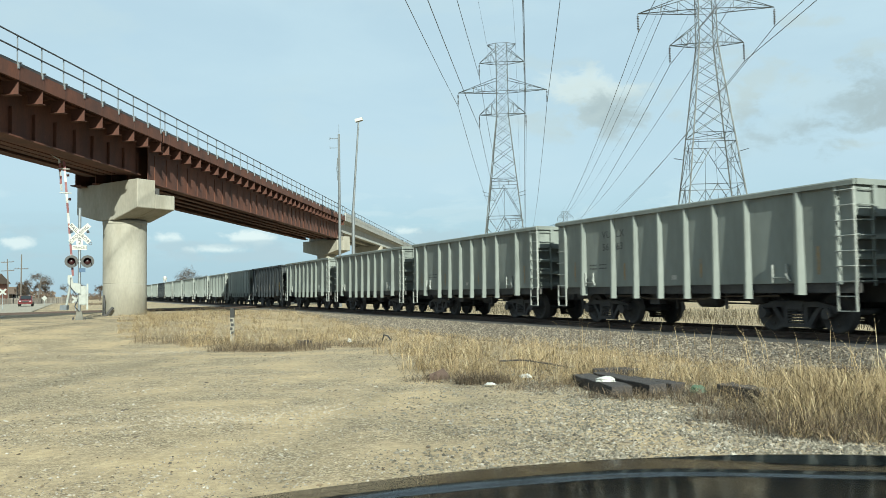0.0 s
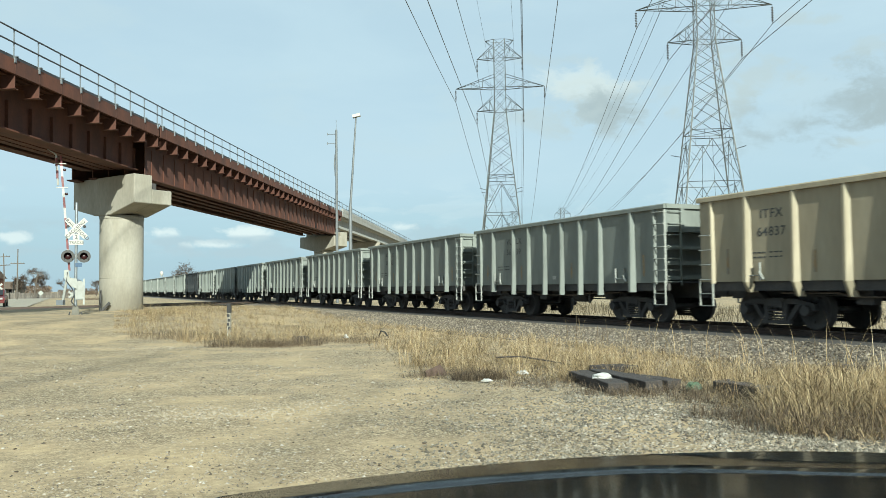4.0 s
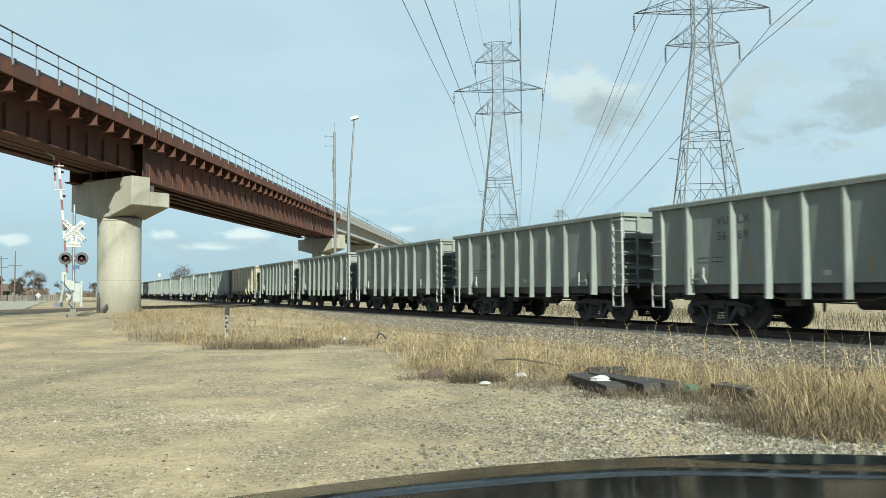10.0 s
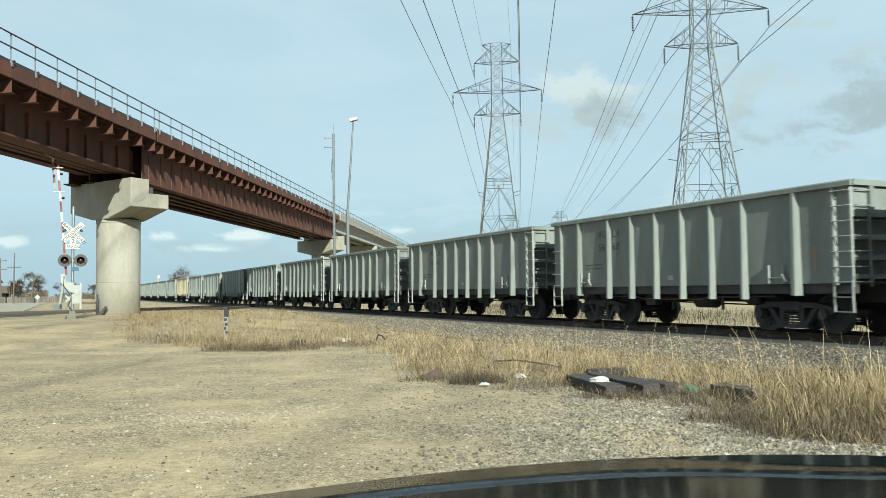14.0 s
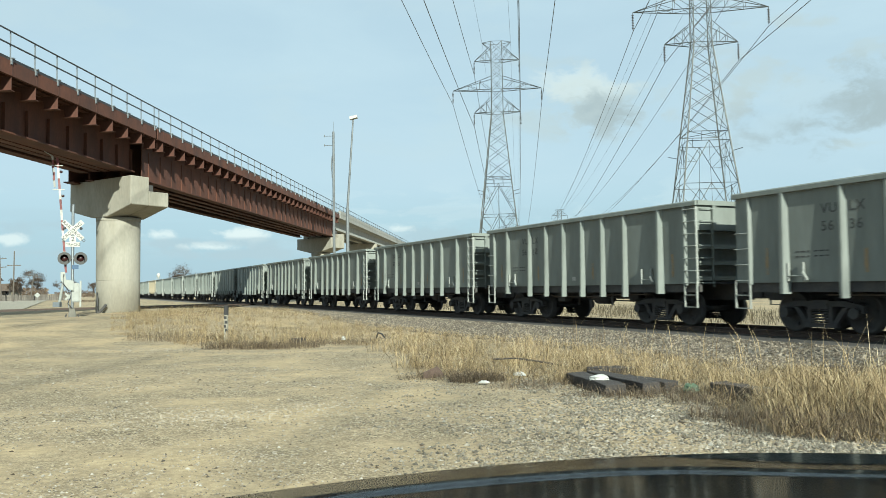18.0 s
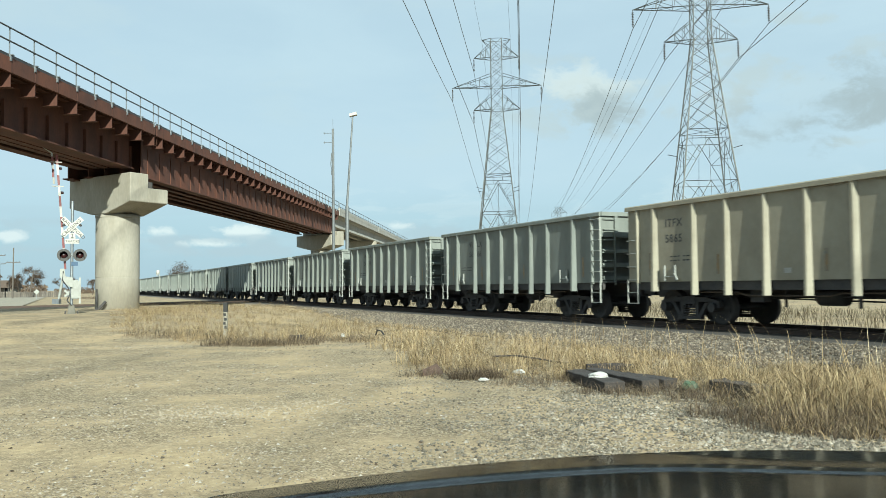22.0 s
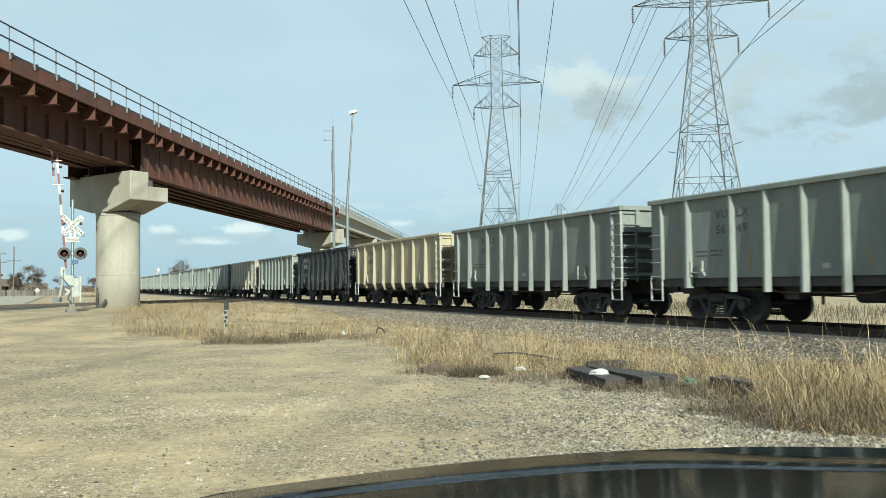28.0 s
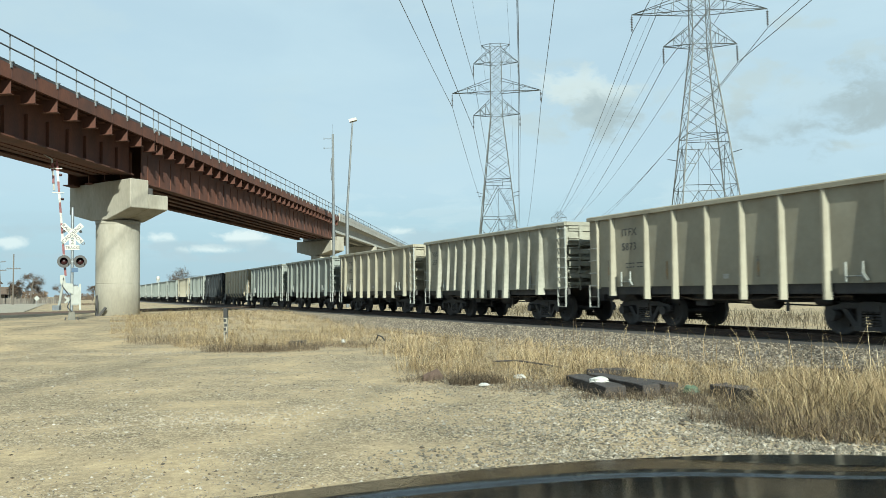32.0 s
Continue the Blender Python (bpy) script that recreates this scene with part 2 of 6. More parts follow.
def ground_mat():
    """Sandy dirt, with patches of small gravel whose stones are cells of their own shade."""
    m = bpy.data.materials.new("dirt_and_gravel")
    m.use_nodes = True
    nt = m.node_tree
    b = nt.nodes["Principled BSDF"]
    b.inputs["Roughness"].default_value = 0.95
    b.inputs["Specular IOR Level"].default_value = 0.2
    co = nt.nodes.new("ShaderNodeTexCoord")

    def tex(kind, scale, detail=5.0):
        n = nt.nodes.new(kind)
        n.inputs["Scale"].default_value = scale
        if kind == "ShaderNodeTexNoise":
            n.inputs["Detail"].default_value = detail
        nt.links.new(co.outputs["Object"], n.inputs["Vector"])
        return n

    def ranged(sock, a, b0, c=0.0, d=1.0):
        r = nt.nodes.new("ShaderNodeMapRange")
        for k, v in zip(("From Min", "From Max", "To Min", "To Max"), (a, b0, c, d)):
            r.inputs[k].default_value = v
        nt.links.new(sock, r.inputs["Value"])
        return r.outputs[0]

    def mixed(f, a, b0, blend="MIX"):
        x = nt.nodes.new("ShaderNodeMix")
        x.data_type, x.blend_type = "RGBA", blend
        for k, v in (("Factor", f), ("A", a), ("B", b0)):
            if hasattr(v, "links"):
                nt.links.new(v, x.inputs[k])
            else:
                x.inputs[k].default_value = v if k == "Factor" else (*v, 1)
        return x.outputs["Result"]
    big, mid, fine = tex("ShaderNodeTexNoise", 0.22, 9.0), tex("ShaderNodeTexNoise", 0.75, 11.0), tex("ShaderNodeTexNoise", 46.0)
    cells = tex("ShaderNodeTexVoronoi", 44.0)
    cells2 = tex("ShaderNodeTexVoronoi", 62.0)
    dirt = mixed(ranged(big.outputs["Fac"], 0.35, 0.65), (0.419, 0.335, 0.21), (0.374, 0.3, 0.196))
    dirt = mixed(ranged(mid.outputs["Fac"], 0.4, 0.7, 0.0, 0.8), dirt, (0.338, 0.27, 0.18))
    ramp = nt.nodes.new("ShaderNodeValToRGB")
    while len(ramp.color_ramp.elements) < 5:
        ramp.color_ramp.elements.new(0.5)
    for el, (p, c) in zip(ramp.color_ramp.elements, ((0.0, (0.125, 0.102, 0.07)), (0.22, (0.275, 0.227, 0.149)), (0.55, (0.371, 0.305, 0.203)), (0.85, (0.426, 0.363, 0.246)), (1.0, (0.523, 0.467, 0.352)))):
        el.position, el.color = p, (*c, 1)
    sep = nt.nodes.new("ShaderNodeSeparateColor")
    nt.links.new(cells.outputs["Color"], sep.inputs[0])
    nt.links.new(sep.outputs[0], ramp.inputs["Fac"])
    joints = mixed(ranged(cells.outputs["Distance"], 0.45, 0.75), ramp.outputs["Color"], (0.164, 0.132, 0.093))
    where = nt.nodes.new("ShaderNodeMath")
    where.operation = "ADD"
    nt.links.new(ranged(mid.outputs["Fac"], 0.3, 0.7, -0.45, 0.7), where.inputs[0])
    nt.links.new(ranged(big.outputs["Fac"], 0.3, 0.7, 0.0, 0.7), where.inputs[1])
    gr = mixed(ranged(where.outputs[0], 0.1, 0.75), dirt, joints)
    spots = ranged(cells2.outputs["Distance"], 0.18, 0.30, 1.0, 0.0)
    sep2 = nt.nodes.new("ShaderNodeSeparateColor")
    nt.links.new(cells2.outputs["Color"], sep2.inputs[0])
    pick = ranged(sep2.outputs[1], 0.72, 0.76)
    both = nt.nodes.new("ShaderNodeMath")
    both.operation = "MULTIPLY"
    nt.links.new(spots, both.inputs[0])
    nt.links.new(pick, both.inputs[1])
    gr = mixed(both.outputs[0], gr, mixed(sep2.outputs[2], (0.1, 0.081, 0.062), (0.41, 0.373, 0.31)))
    gr = mixed(0.22, gr, mixed(ranged(fine.outputs["Fac"], 0.3, 0.7), (0.25, 0.22, 0.18), (1.0, 1.0, 1.0)), "MULTIPLY")
    speck, blot = tex("ShaderNodeTexNoise", 11.0, 7.0), tex("ShaderNodeTexNoise", 3.2, 9.0)
    gr = mixed(0.8, gr, mixed(ranged(speck.outputs["Fac"], 0.38, 0.62), (0.80, 0.785, 0.76), (1.12, 1.12, 1.10)), "MULTIPLY")
    gr = mixed(0.6, gr, mixed(ranged(blot.outputs["Fac"], 0.36, 0.64), (0.86, 0.84, 0.82), (1.10, 1.09, 1.07)), "MULTIPLY")
    nt.links.new(gr, b.inputs["Base Color"])
    h = nt.nodes.new("ShaderNodeMath")
    h.operation = "ADD"
    nt.links.new(ranged(cells.outputs["Distance"], 0.0, 0.7, 1.0, 0.0), h.inputs[0])
    nt.links.new(fine.outputs["Fac"], h.inputs[1])
    bp = nt.nodes.new("ShaderNodeBump")
    bp.inputs["Strength"].default_value, bp.inputs["Distance"].default_value = 0.3, 0.02
    nt.links.new(h.outputs[0], bp.inputs["Height"])
    nt.links.new(bp.outputs[0], b.inputs["Normal"])
    return m


GROUND = ground_mat()
BALLAST = mat("grey_ballast", (0.148, 0.132, 0.109), 0.95, alt=(0.093, 0.081, 0.07), scale=9, amount=0.9, grain=0.4, bump_scale=22, bump=0.6)
ORANGE = mat("faded_orange_paint", (0.243, 0.16, 0.07), 0.6, alt=(0.166, 0.166, 0.141), scale=5, amount=1.0)

# ---- building helpers ----


def link_mesh(name, bm, material, parent=None, label=""):
    me = bpy.data.meshes.new(name)
    bm.to_mesh(me)
    bm.free()
    for m in (material if isinstance(material, (list, tuple)) else [material]):
        me.materials.append(m)
    ob = new(name, me)
    if parent:
        ob.parent = parent
    if label:
        ob["label"] = label
    return ob


def part(name, bm, material, parent, label=""):
    return link_mesh(name, bm, material, parent, label)


def share(name, src, parent, m=None, label=""):
    """Another part on the same mesh as src."""
    ob = new(name, src.data)
    ob.parent = parent
    if m:
        ob.matrix_basis = m
    if label:
        ob["label"] = label
    return ob


def thing(name, m=None, label="", category="", group="", kind=""):
    ob = new(name)
    if m:
        ob.matrix_basis = m
    return tagged(ob, label, category, group, kind)


def box(bm, x0, x1, y0, y1, z0, z1):
    vs = [bm.verts.new((x, y, z)) for x in (x0, x1) for y in (y0, y1) for z in (z0, z1)]
    for f in ((0, 1, 3, 2), (4, 6, 7, 5), (0, 4, 5, 1), (2, 3, 7, 6), (0, 2, 6, 4), (1, 5, 7, 3)):
        bm.faces.new([vs[i] for i in f])
    return vs


def boxes(*dims):
    bm = bmesh.new()
    for d in dims:
        box(bm, *d)
    return bm


def prism(bm, outline, axis, a, b):
    """Extrude a closed outline of pairs along axis ('x', 'y' or 'z') from a to b."""
    def at(p, h):
        u, v = p
        return {"x": (h, u, v), "y": (u, h, v), "z": (u, v, h)}[axis]
    lo = [bm.verts.new(at(p, a)) for p in outline]
    hi = [bm.verts.new(at(p, b)) for p in outline]
    k = len(outline)
    fs = [bm.faces.new(lo), bm.faces.new(hi[::-1])]
    for i in range(k):
        fs.append(bm.faces.new((lo[i], hi[i], hi[(i + 1) % k], lo[(i + 1) % k])))
    bmesh.ops.recalc_face_normals(bm, faces=fs)


def bar(bm, p, q, r, sides=6, r2=None):
    """A rod from p to q."""
    p, q = Vector(p), Vector(q)
    d = q - p
    if d.length < 1e-6:
        return
    m = d.to_track_quat("Z", "Y").to_matrix()
    rings = []
    for c, rr in ((p, r), (q, r2 if r2 is not None else r)):
        rings.append([bm.verts.new(c + m @ Vector((rr * math.cos(2 * math.pi * i / sides), rr * math.sin(2 * math.pi * i / sides), 0))) for i in range(sides)])
    for i in range(sides):
        j = (i + 1) % sides
        bm.faces.new((rings[0][i], rings[0][j], rings[1][j], rings[1][i]))
    bm.faces.new(rings[0][::-1])
    bm.faces.new(rings[1])


def tube(bm, pts, r, sides=5):
    """One bent rod through the points."""
    pts = [Vector(p) for p in pts]
    rings = []
    for i, p in enumerate(pts):
        d = pts[min(i + 1, len(pts) - 1)] - pts[max(i - 1, 0)]
        m = d.to_track_quat("Z", "Y").to_matrix()
        rings.append([bm.verts.new(p + m @ Vector((r * math.cos(2 * math.pi * k / sides), r * math.sin(2 * math.pi * k / sides), 0))) for k in range(sides)])
    for a, b0 in zip(rings, rings[1:]):
        for k in range(sides):
            bm.faces.new((a[k], a[(k + 1) % sides], b0[(k + 1) % sides], b0[k]))
    bm.faces.new(rings[0][::-1])
    bm.faces.new(rings[-1])


def lathe(bm, profile, axis_at=(0, 0, 0), axis="z", sides=24, smooth=True):
    """Turn a profile of (radius, height) about an axis."""
    rings = []
    ox, oy, oz = axis_at
    for r, h in profile:
        ring = []
        for i in range(sides):
            a = 2 * math.pi * i / sides
            u, v = r * math.cos(a), r * math.sin(a)
            ring.append(bm.verts.new((ox + u, oy + v, oz + h) if axis == "z" else (ox + u, oy + h, oz + v) if axis == "y" else (ox + h, oy + u, oz + v)))
        rings.append(ring)
    fs = []
    for k in range(len(rings) - 1):
        for i in range(sides):
            j = (i + 1) % sides
            f = bm.faces.new((rings[k][i], rings[k][j], rings[k + 1][j], rings[k + 1][i]))
            f.smooth = smooth
            fs.append(f)
    for ring in (rings[0][::-1], rings[-1]):
        fs.append(bm.faces.new(ring))
        fs[-1].smooth = False
    bmesh.ops.recalc_face_normals(bm, faces=fs)


# ---- lettering, made once for each word ----
WORDS = {}


def set_words(items):
    made = []
    for words, size in items:
        cu = bpy.data.curves.new("word", "FONT")
        cu.body, cu.size, cu.extrude, cu.offset, cu.space_character = words, size, 0.001, size * 0.012, 1.12
        ob = bpy.data.objects.new("word", cu)
        scene.collection.objects.link(ob)
        made.append((words, size, ob, cu))
    deps = bpy.context.evaluated_depsgraph_get()
    for words, size, ob, cu in made:
        WORDS[words, size] = bpy.data.meshes.new_from_object(ob.evaluated_get(deps))
    for words, size, ob, cu in made:
        bpy.data.objects.remove(ob)
        bpy.data.curves.remove(cu)


def text_part(words, size, material, parent, m, name="lettering"):
    me = WORDS[words, size].copy()
    me.materials.clear()
    me.materials.append(material)
    ob = new(name, me)
    ob.parent = parent
    ob.matrix_basis = m
    return ob


MARKS = {-2: ("ITFX", "64837"), -5: ("VULX", "5609"), -7: ("VULX", "5669"), -10: ("VULX", "5668"), -20: ("ITFX", "64828"), 2: ("VULX", "5663"), 1: ("VULX", "5661"), 0: ("VULX", "5673"), -1: ("VULX", "5639"), -3: ("VULX", "5700"), -4: ("VULX", "5619"),
         -6: ("VULX", "5646"), -8: ("VULX", "5625"), -9: ("VULX", "5662"), -12: ("VULX", "5651"), -13: ("VULX", "5618"), -14: ("VULX", "5636"), -15: ("VULX", "5679"),
         -16: ("VULX", "5686"), -17: ("ITFX", "5865"), -18: ("VULX", "5613"), -19: ("PMRX", "810878"), -21: ("VULX", "5611"), -22: ("VULX", "5649"), -23: ("ITFX", "5895"), -25: ("ITFX", "5873")}
need = {("RAIL", 0.175), ("ROAD", 0.175), ("CROSSING", 0.172), ("2", 0.24), ("TRACKS", 0.13), ("VU", 0.3), ("VUL", 0.3), ("557", 0.3), ("LX", 0.3)}
for name, number in MARKS.values():
    if name == "VULX":
        need |= {(number[:2], 0.3), (number[2:], 0.3)}
    else:
        need |= {(name, 0.36 if name == "PMRX" else 0.3), (number, 0.36 if name == "PMRX" else 0.3)}
set_words(sorted(need))

# ---- plan: the track and the lie of the land ----
AZ = radians(-25.517)
TD = Vector((math.sin(AZ), math.cos(AZ), 0))       # the way the train goes
TN = Vector((TD.y, -TD.x, 0))                      # away from the car
TRACK_D, RAIL_Z = 16.20, 0.393
HEAD = math.degrees(math.atan2(TD.y, TD.x))
BEND_S, BEND_R = 270.0, 520.0


def on_track(s, q=0.0):
    """Point s metres along the track, q metres to the car's side of its middle, and the heading in degrees."""
    if s <= BEND_S:
        p = TN * (TRACK_D - q) + TD * s
        return p.x, p.y, HEAD
    a = (s - BEND_S) / BEND_R
    p = TN * TRACK_D + TD * BEND_S + TN * (BEND_R * (1 - math.cos(a))) + TD * (BEND_R * math.sin(a))
    p = p + (-TN * math.cos(a) + TD * math.sin(a)) * q
    return p.x, p.y, HEAD - math.degrees(a)


def smooth(a, b, x):
    t = min(1.0, max(0.0, (x - a) / (b - a)))
    return t * t * (3 - 2 * t)


def lie(x, y):
    """Height of the ground."""
    p = Vector((x, y, 0))
    q = TRACK_D - p.dot(TN)
    s = p.dot(TD)
    z = 0.0
    mound = 1 - smooth(9.0, 17.0, math.hypot(x + 19.0, (y - 39.0) * 0.8))
    z += 0.48 * mound
    far = smooth(45.0, 75.0, y)
    z += (0.2 - z) * far * 0.8
    bed = 1 - smooth(2.0, 4.2, abs(q))
    z = z + (RAIL_Z - 0.2 - z) * bed
    near = smooth(3.0, 6.0, abs(q)) * (1 - smooth(60, 140, math.hypot(x, y)))
    z += near * 0.03 * noise.noise((x * 0.35, y * 0.35, 0.0)) + near * 0.012 * noise.noise((x * 1.7, y * 1.7, 3.0))
    return z


# ---- camera stands in a parked car: its bonnet ----
CAR_HEAD = 12.0


def parked_car():
    car = thing("parked_car", pose(0.37 * math.cos(radians(CAR_HEAD)), -0.37 * math.sin(radians(CAR_HEAD)), 0, 0, 0, 90 - CAR_HEAD),
                "dark blue car parked on gravel, only its glossy bonnet showing", "car")
    nu, nv = 90, 56
    bm = bmesh.new()

    def surf(u, v):
        y = v * 1.12
        front = 2.03 - 0.29 * (y + 0.28) ** 2
        x = 0.55 + (front - 0.55) * u
        t = front - x                                    # in from the leading edge
        z, seen = 1.099, 0.0
        right = 1 - smooth(-0.08, 0.40, y)
        for to, slope in ((0.03, 0.35), (0.03 + 0.15 * right, 0.055), (0.37, 0.148), (0.42, 0.07), (0.445, -0.03), (9.0, 0.125)):
            z += slope * max(0.0, min(t, to) - seen)
            seen = to
        z -= 0.07 * (1 - smooth(0.0, 0.035, t)) ** 2
        z -= 0.012 * (v - 0.1) ** 2
        return x, y, z
    vs = [[bm.verts.new(surf((i / nu) ** 0.6, -1 + 2 * j / nv)) for j in range(nv + 1)] for i in range(nu + 1)]
    for i in range(nu):
        for j in range(nv):
            bm.faces.new((vs[i][j], vs[i + 1][j], vs[i + 1][j + 1], vs[i][j + 1])).smooth = True
    bmesh.ops.solidify(bm, geom=bm.faces[:], thickness=0.02)
    bmesh.ops.recalc_face_normals(bm, faces=bm.faces[:])
    part("bonnet", bm, CARPAINT, car, "glossy dark blue bonnet with pressed creases")
    part("cowl", boxes((0.35, 0.56, -0.9, 0.9, 0.95, 1.1)), CARBLACK, car)
    bm = bmesh.new()
    prism(bm, [(0.6, 0.35), (1.6, 0.35), (1.75, 0.5), (1.6, 0.95), (0.6, 0.98)], "y", -0.8, 0.8)
    part("front_body", bm, CARPAINT, car)
    for y in (-0.72, 0.72):
        bm = bmesh.new()
        lathe(bm, [(0.2, -0.11), (0.33, -0.1), (0.34, 0), (0.33, 0.1), (0.2, 0.11)], (1.1, y, 0.34), "y", 28)
        part("wheel", bm, CARBLACK, car)


parked_car()

# ---- ground ----


def spread_axis(lo, hi, step, far, grow=1.16):
    fine = [lo + step * i for i in range(int((hi - lo) / step) + 1)]
    left, right, d = [], [], step
    while (left[-1] if left else lo) > -far:
        d *= grow
        left.append((left[-1] if left else lo) - d)
    d = step
    while (right[-1] if right else fine[-1]) < far:
        d *= grow
        right.append((right[-1] if right else fine[-1]) + d)
    return left[::-1] + fine + right


def sheet(name, xs, ys, height, material):
    verts = [(x, y, height(x, y)) for y in ys for x in xs]
    w = len(xs)
    faces = [(j * w + i, j * w + i + 1, (j + 1) * w + i + 1, (j + 1) * w + i) for j in range(len(ys) - 1) for i in range(w - 1)]
    me = bpy.data.meshes.new(name)
    me.from_pydata(verts, [], faces)
    me.polygons.foreach_set("use_smooth", [True] * len(faces))
    me.materials.append(material)
    return new(name, me)


ground = sheet("ground", spread_axis(-30, 22, 0.4, 3500), spread_axis(-4, 50, 0.4, 3500), lie, GROUND)
tagged(ground, "pale dirt and gravel lot beside the railway", "ground", kind="structure")

# ---- the railway ----


def ribbon(name, s0, s1, step, profile, material, z0=0.0):
    """Sweep a profile of (q, z) along the track."""
    n = max(1, int((s1 - s0) / step))
    verts, faces = [], []
    k = len(profile)
    for i in range(n + 1):
        s = s0 + (s1 - s0) * i / n
        for q, z in profile:
            x, y, _ = on_track(s, q)
            verts.append((x, y, z + z0))
    for i in range(n):
        for j in range(k - 1):
            a = i * k + j
            faces.append((a, a + 1, a + k + 1, a + k))
    me = bpy.data.meshes.new(name)
    me.from_pydata(verts, [], faces)
    me.materials.append(material)
    return new(name, me)


DARKBED = mat("dark_track_ballast", (0.05, 0.045, 0.039), 0.95, alt=(0.03, 0.027, 0.025), scale=3, amount=0.9, grain=0.35, bump_scale=30, bump=0.5)
BED = tagged(ribbon("track_bed", -60, 520, 2.0, [(3.9, -0.02), (3.0, 0.13), (2.2, 0.25), (0, 0.25), (-1.75, 0.25), (-4.2, -0.02)], BALLAST),
             "grey crushed stone ballast under the railway track", "track bed", kind="structure")
RAIL_PROFILE = [(0.07, -0.172), (0.07, -0.155), (0.012, -0.13), (0.012, -0.045), (0.037, -0.035), (0.037, -0.004), (0.03, 0), (-0.03, 0), (-0.037, -0.004), (-0.037, -0.035), (-0.012, -0.045), (-0.012, -0.13), (-0.07, -0.155), (-0.07, -0.172)]
for side in (0.755, -0.755):
    tagged(ribbon("rail", -60, 520, 5.0, [(side + q, z) for q, z in RAIL_PROFILE], RAILRUST, RAIL_Z), "rust-brown steel rail spiked to wooden ties", "rail", "rails", "structure")
BED.data.materials.append(DARKBED)
for f in BED.data.polygons:
    q = TRACK_D - Vector(f.center).dot(TN)
    if abs(q) < 1.3 and f.center.y < 230:
        f.material_index = 1


def ties():
    """Wooden ties under the rails, the nearest 300 as pieces."""
    bm = bmesh.new()
    box(bm, -0.11, 0.11, -1.30, 1.30, -0.17, 0.0)
    bmesh.ops.bevel(bm, geom=bm.edges[:], offset=0.012, segments=1, affect="EDGES")
    first = None
    for i in range(300):
        x, y, h = on_track(-18 + 0.53 * i)
        m = pose(x, y, RAIL_Z - 0.166 + 0.006 * math.sin(i * 2.1), 0, 0, h + 1.2 * math.sin(i * 5.3))
        if first is None:
            first = part("tie", bm, TIE, BED)
            first.matrix_basis = m
        else:
            share("tie", first, BED, m)
# ---- gondola wagons ----
BODY_L, PITCH, TOP = 11.05, 12.37, 3.30
HALF = 1.50
BENT_RIBS = (1.55, 2.93, 4.24, 5.525, 6.81, 8.12, 9.50)
ITFX_RIBS = (1.12, 2.63, 3.76, 4.95, 6.10, 7.26, 8.42, 9.93)
RIBS = (1.42, 2.92, 3.97, 5.01, 6.04, 7.08, 8.13, 9.63)


def wheelset_mesh():
    bm = bmesh.new()
    for y in (0.755, -0.755):
        sgn = 1 if y > 0 else -1
        lathe(bm, [(0.10, y + sgn * 0.09), (0.16, y + sgn * 0.09), (0.20, y + sgn * 0.03), (0.36, y + sgn * 0.03), (0.41, y + sgn * 0.075), (0.455, y + sgn * 0.07), (0.463, y - sgn * 0.045), (0.488, y - sgn * 0.05), (0.488, y - sgn * 0.07), (0.40, y - sgn * 0.07), (0.2, y - sgn * 0.04), (0.10, y - sgn * 0.09)], (0, 0, 0), "y", 28)
        for i in range(4):
            a = i * math.pi / 2
            bar(bm, (0.28 * math.cos(a), y + sgn * 0.03, 0.28 * math.sin(a)), (0.28 * math.cos(a), y + sgn * 0.06, 0.28 * math.sin(a)), 0.035, 8)
    lathe(bm, [(0.085, -1.12), (0.085, 1.12)], (0, 0, 0), "y", 12)
    return bm


def side_frame_mesh():
    """Cast side frame of a freight truck, with its spring nest."""
    bm = bmesh.new()
    y0, y1 = -0.07, 0.07
    for sx in (1, -1):
        prism(bm, [(sx * 0.22, 0.72), (sx * 0.62, 0.72), (sx * 1.08, 0.62), (sx * 1.10, 0.47), (sx * 0.98, 0.44), (sx * 0.86, 0.56), (sx * 0.58, 0.60), (sx * 0.22, 0.60)], "y", y0, y1)
        prism(bm, [(sx * 0.70, 0.58), (sx * 0.56, 0.58), (sx * 0.28, 0.20), (sx * 0.40, 0.18)], "y", y0 * 0.8, y1 * 0.8)
        prism(bm, [(sx * 0.22, 0.72), (sx * 0.33, 0.72), (sx * 0.33, 0.2), (sx * 0.22, 0.2)], "y", y0, y1)
        bar(bm, (sx * 0.89, -0.02, 0.46), (sx * 0.89, 0.17, 0.46), 0.125, 12)
    box(bm, -0.24, 0.24, y0, y1, 0.66, 0.74)
    box(bm, -0.42, 0.42, y0, y1, 0.13, 0.22)
    for x in (-0.15, 0, 0.15):
        for k in range(5):
            lathe(bm, [(0.055, 0.23 + 0.065 * k), (0.07, 0.25 + 0.065 * k), (0.055, 0.275 + 0.065 * k)], (x, 0.03, 0), "z", 8)
    box(bm, -0.23, 0.23, -0.1, 0.1, 0.54, 0.66)
    return bm


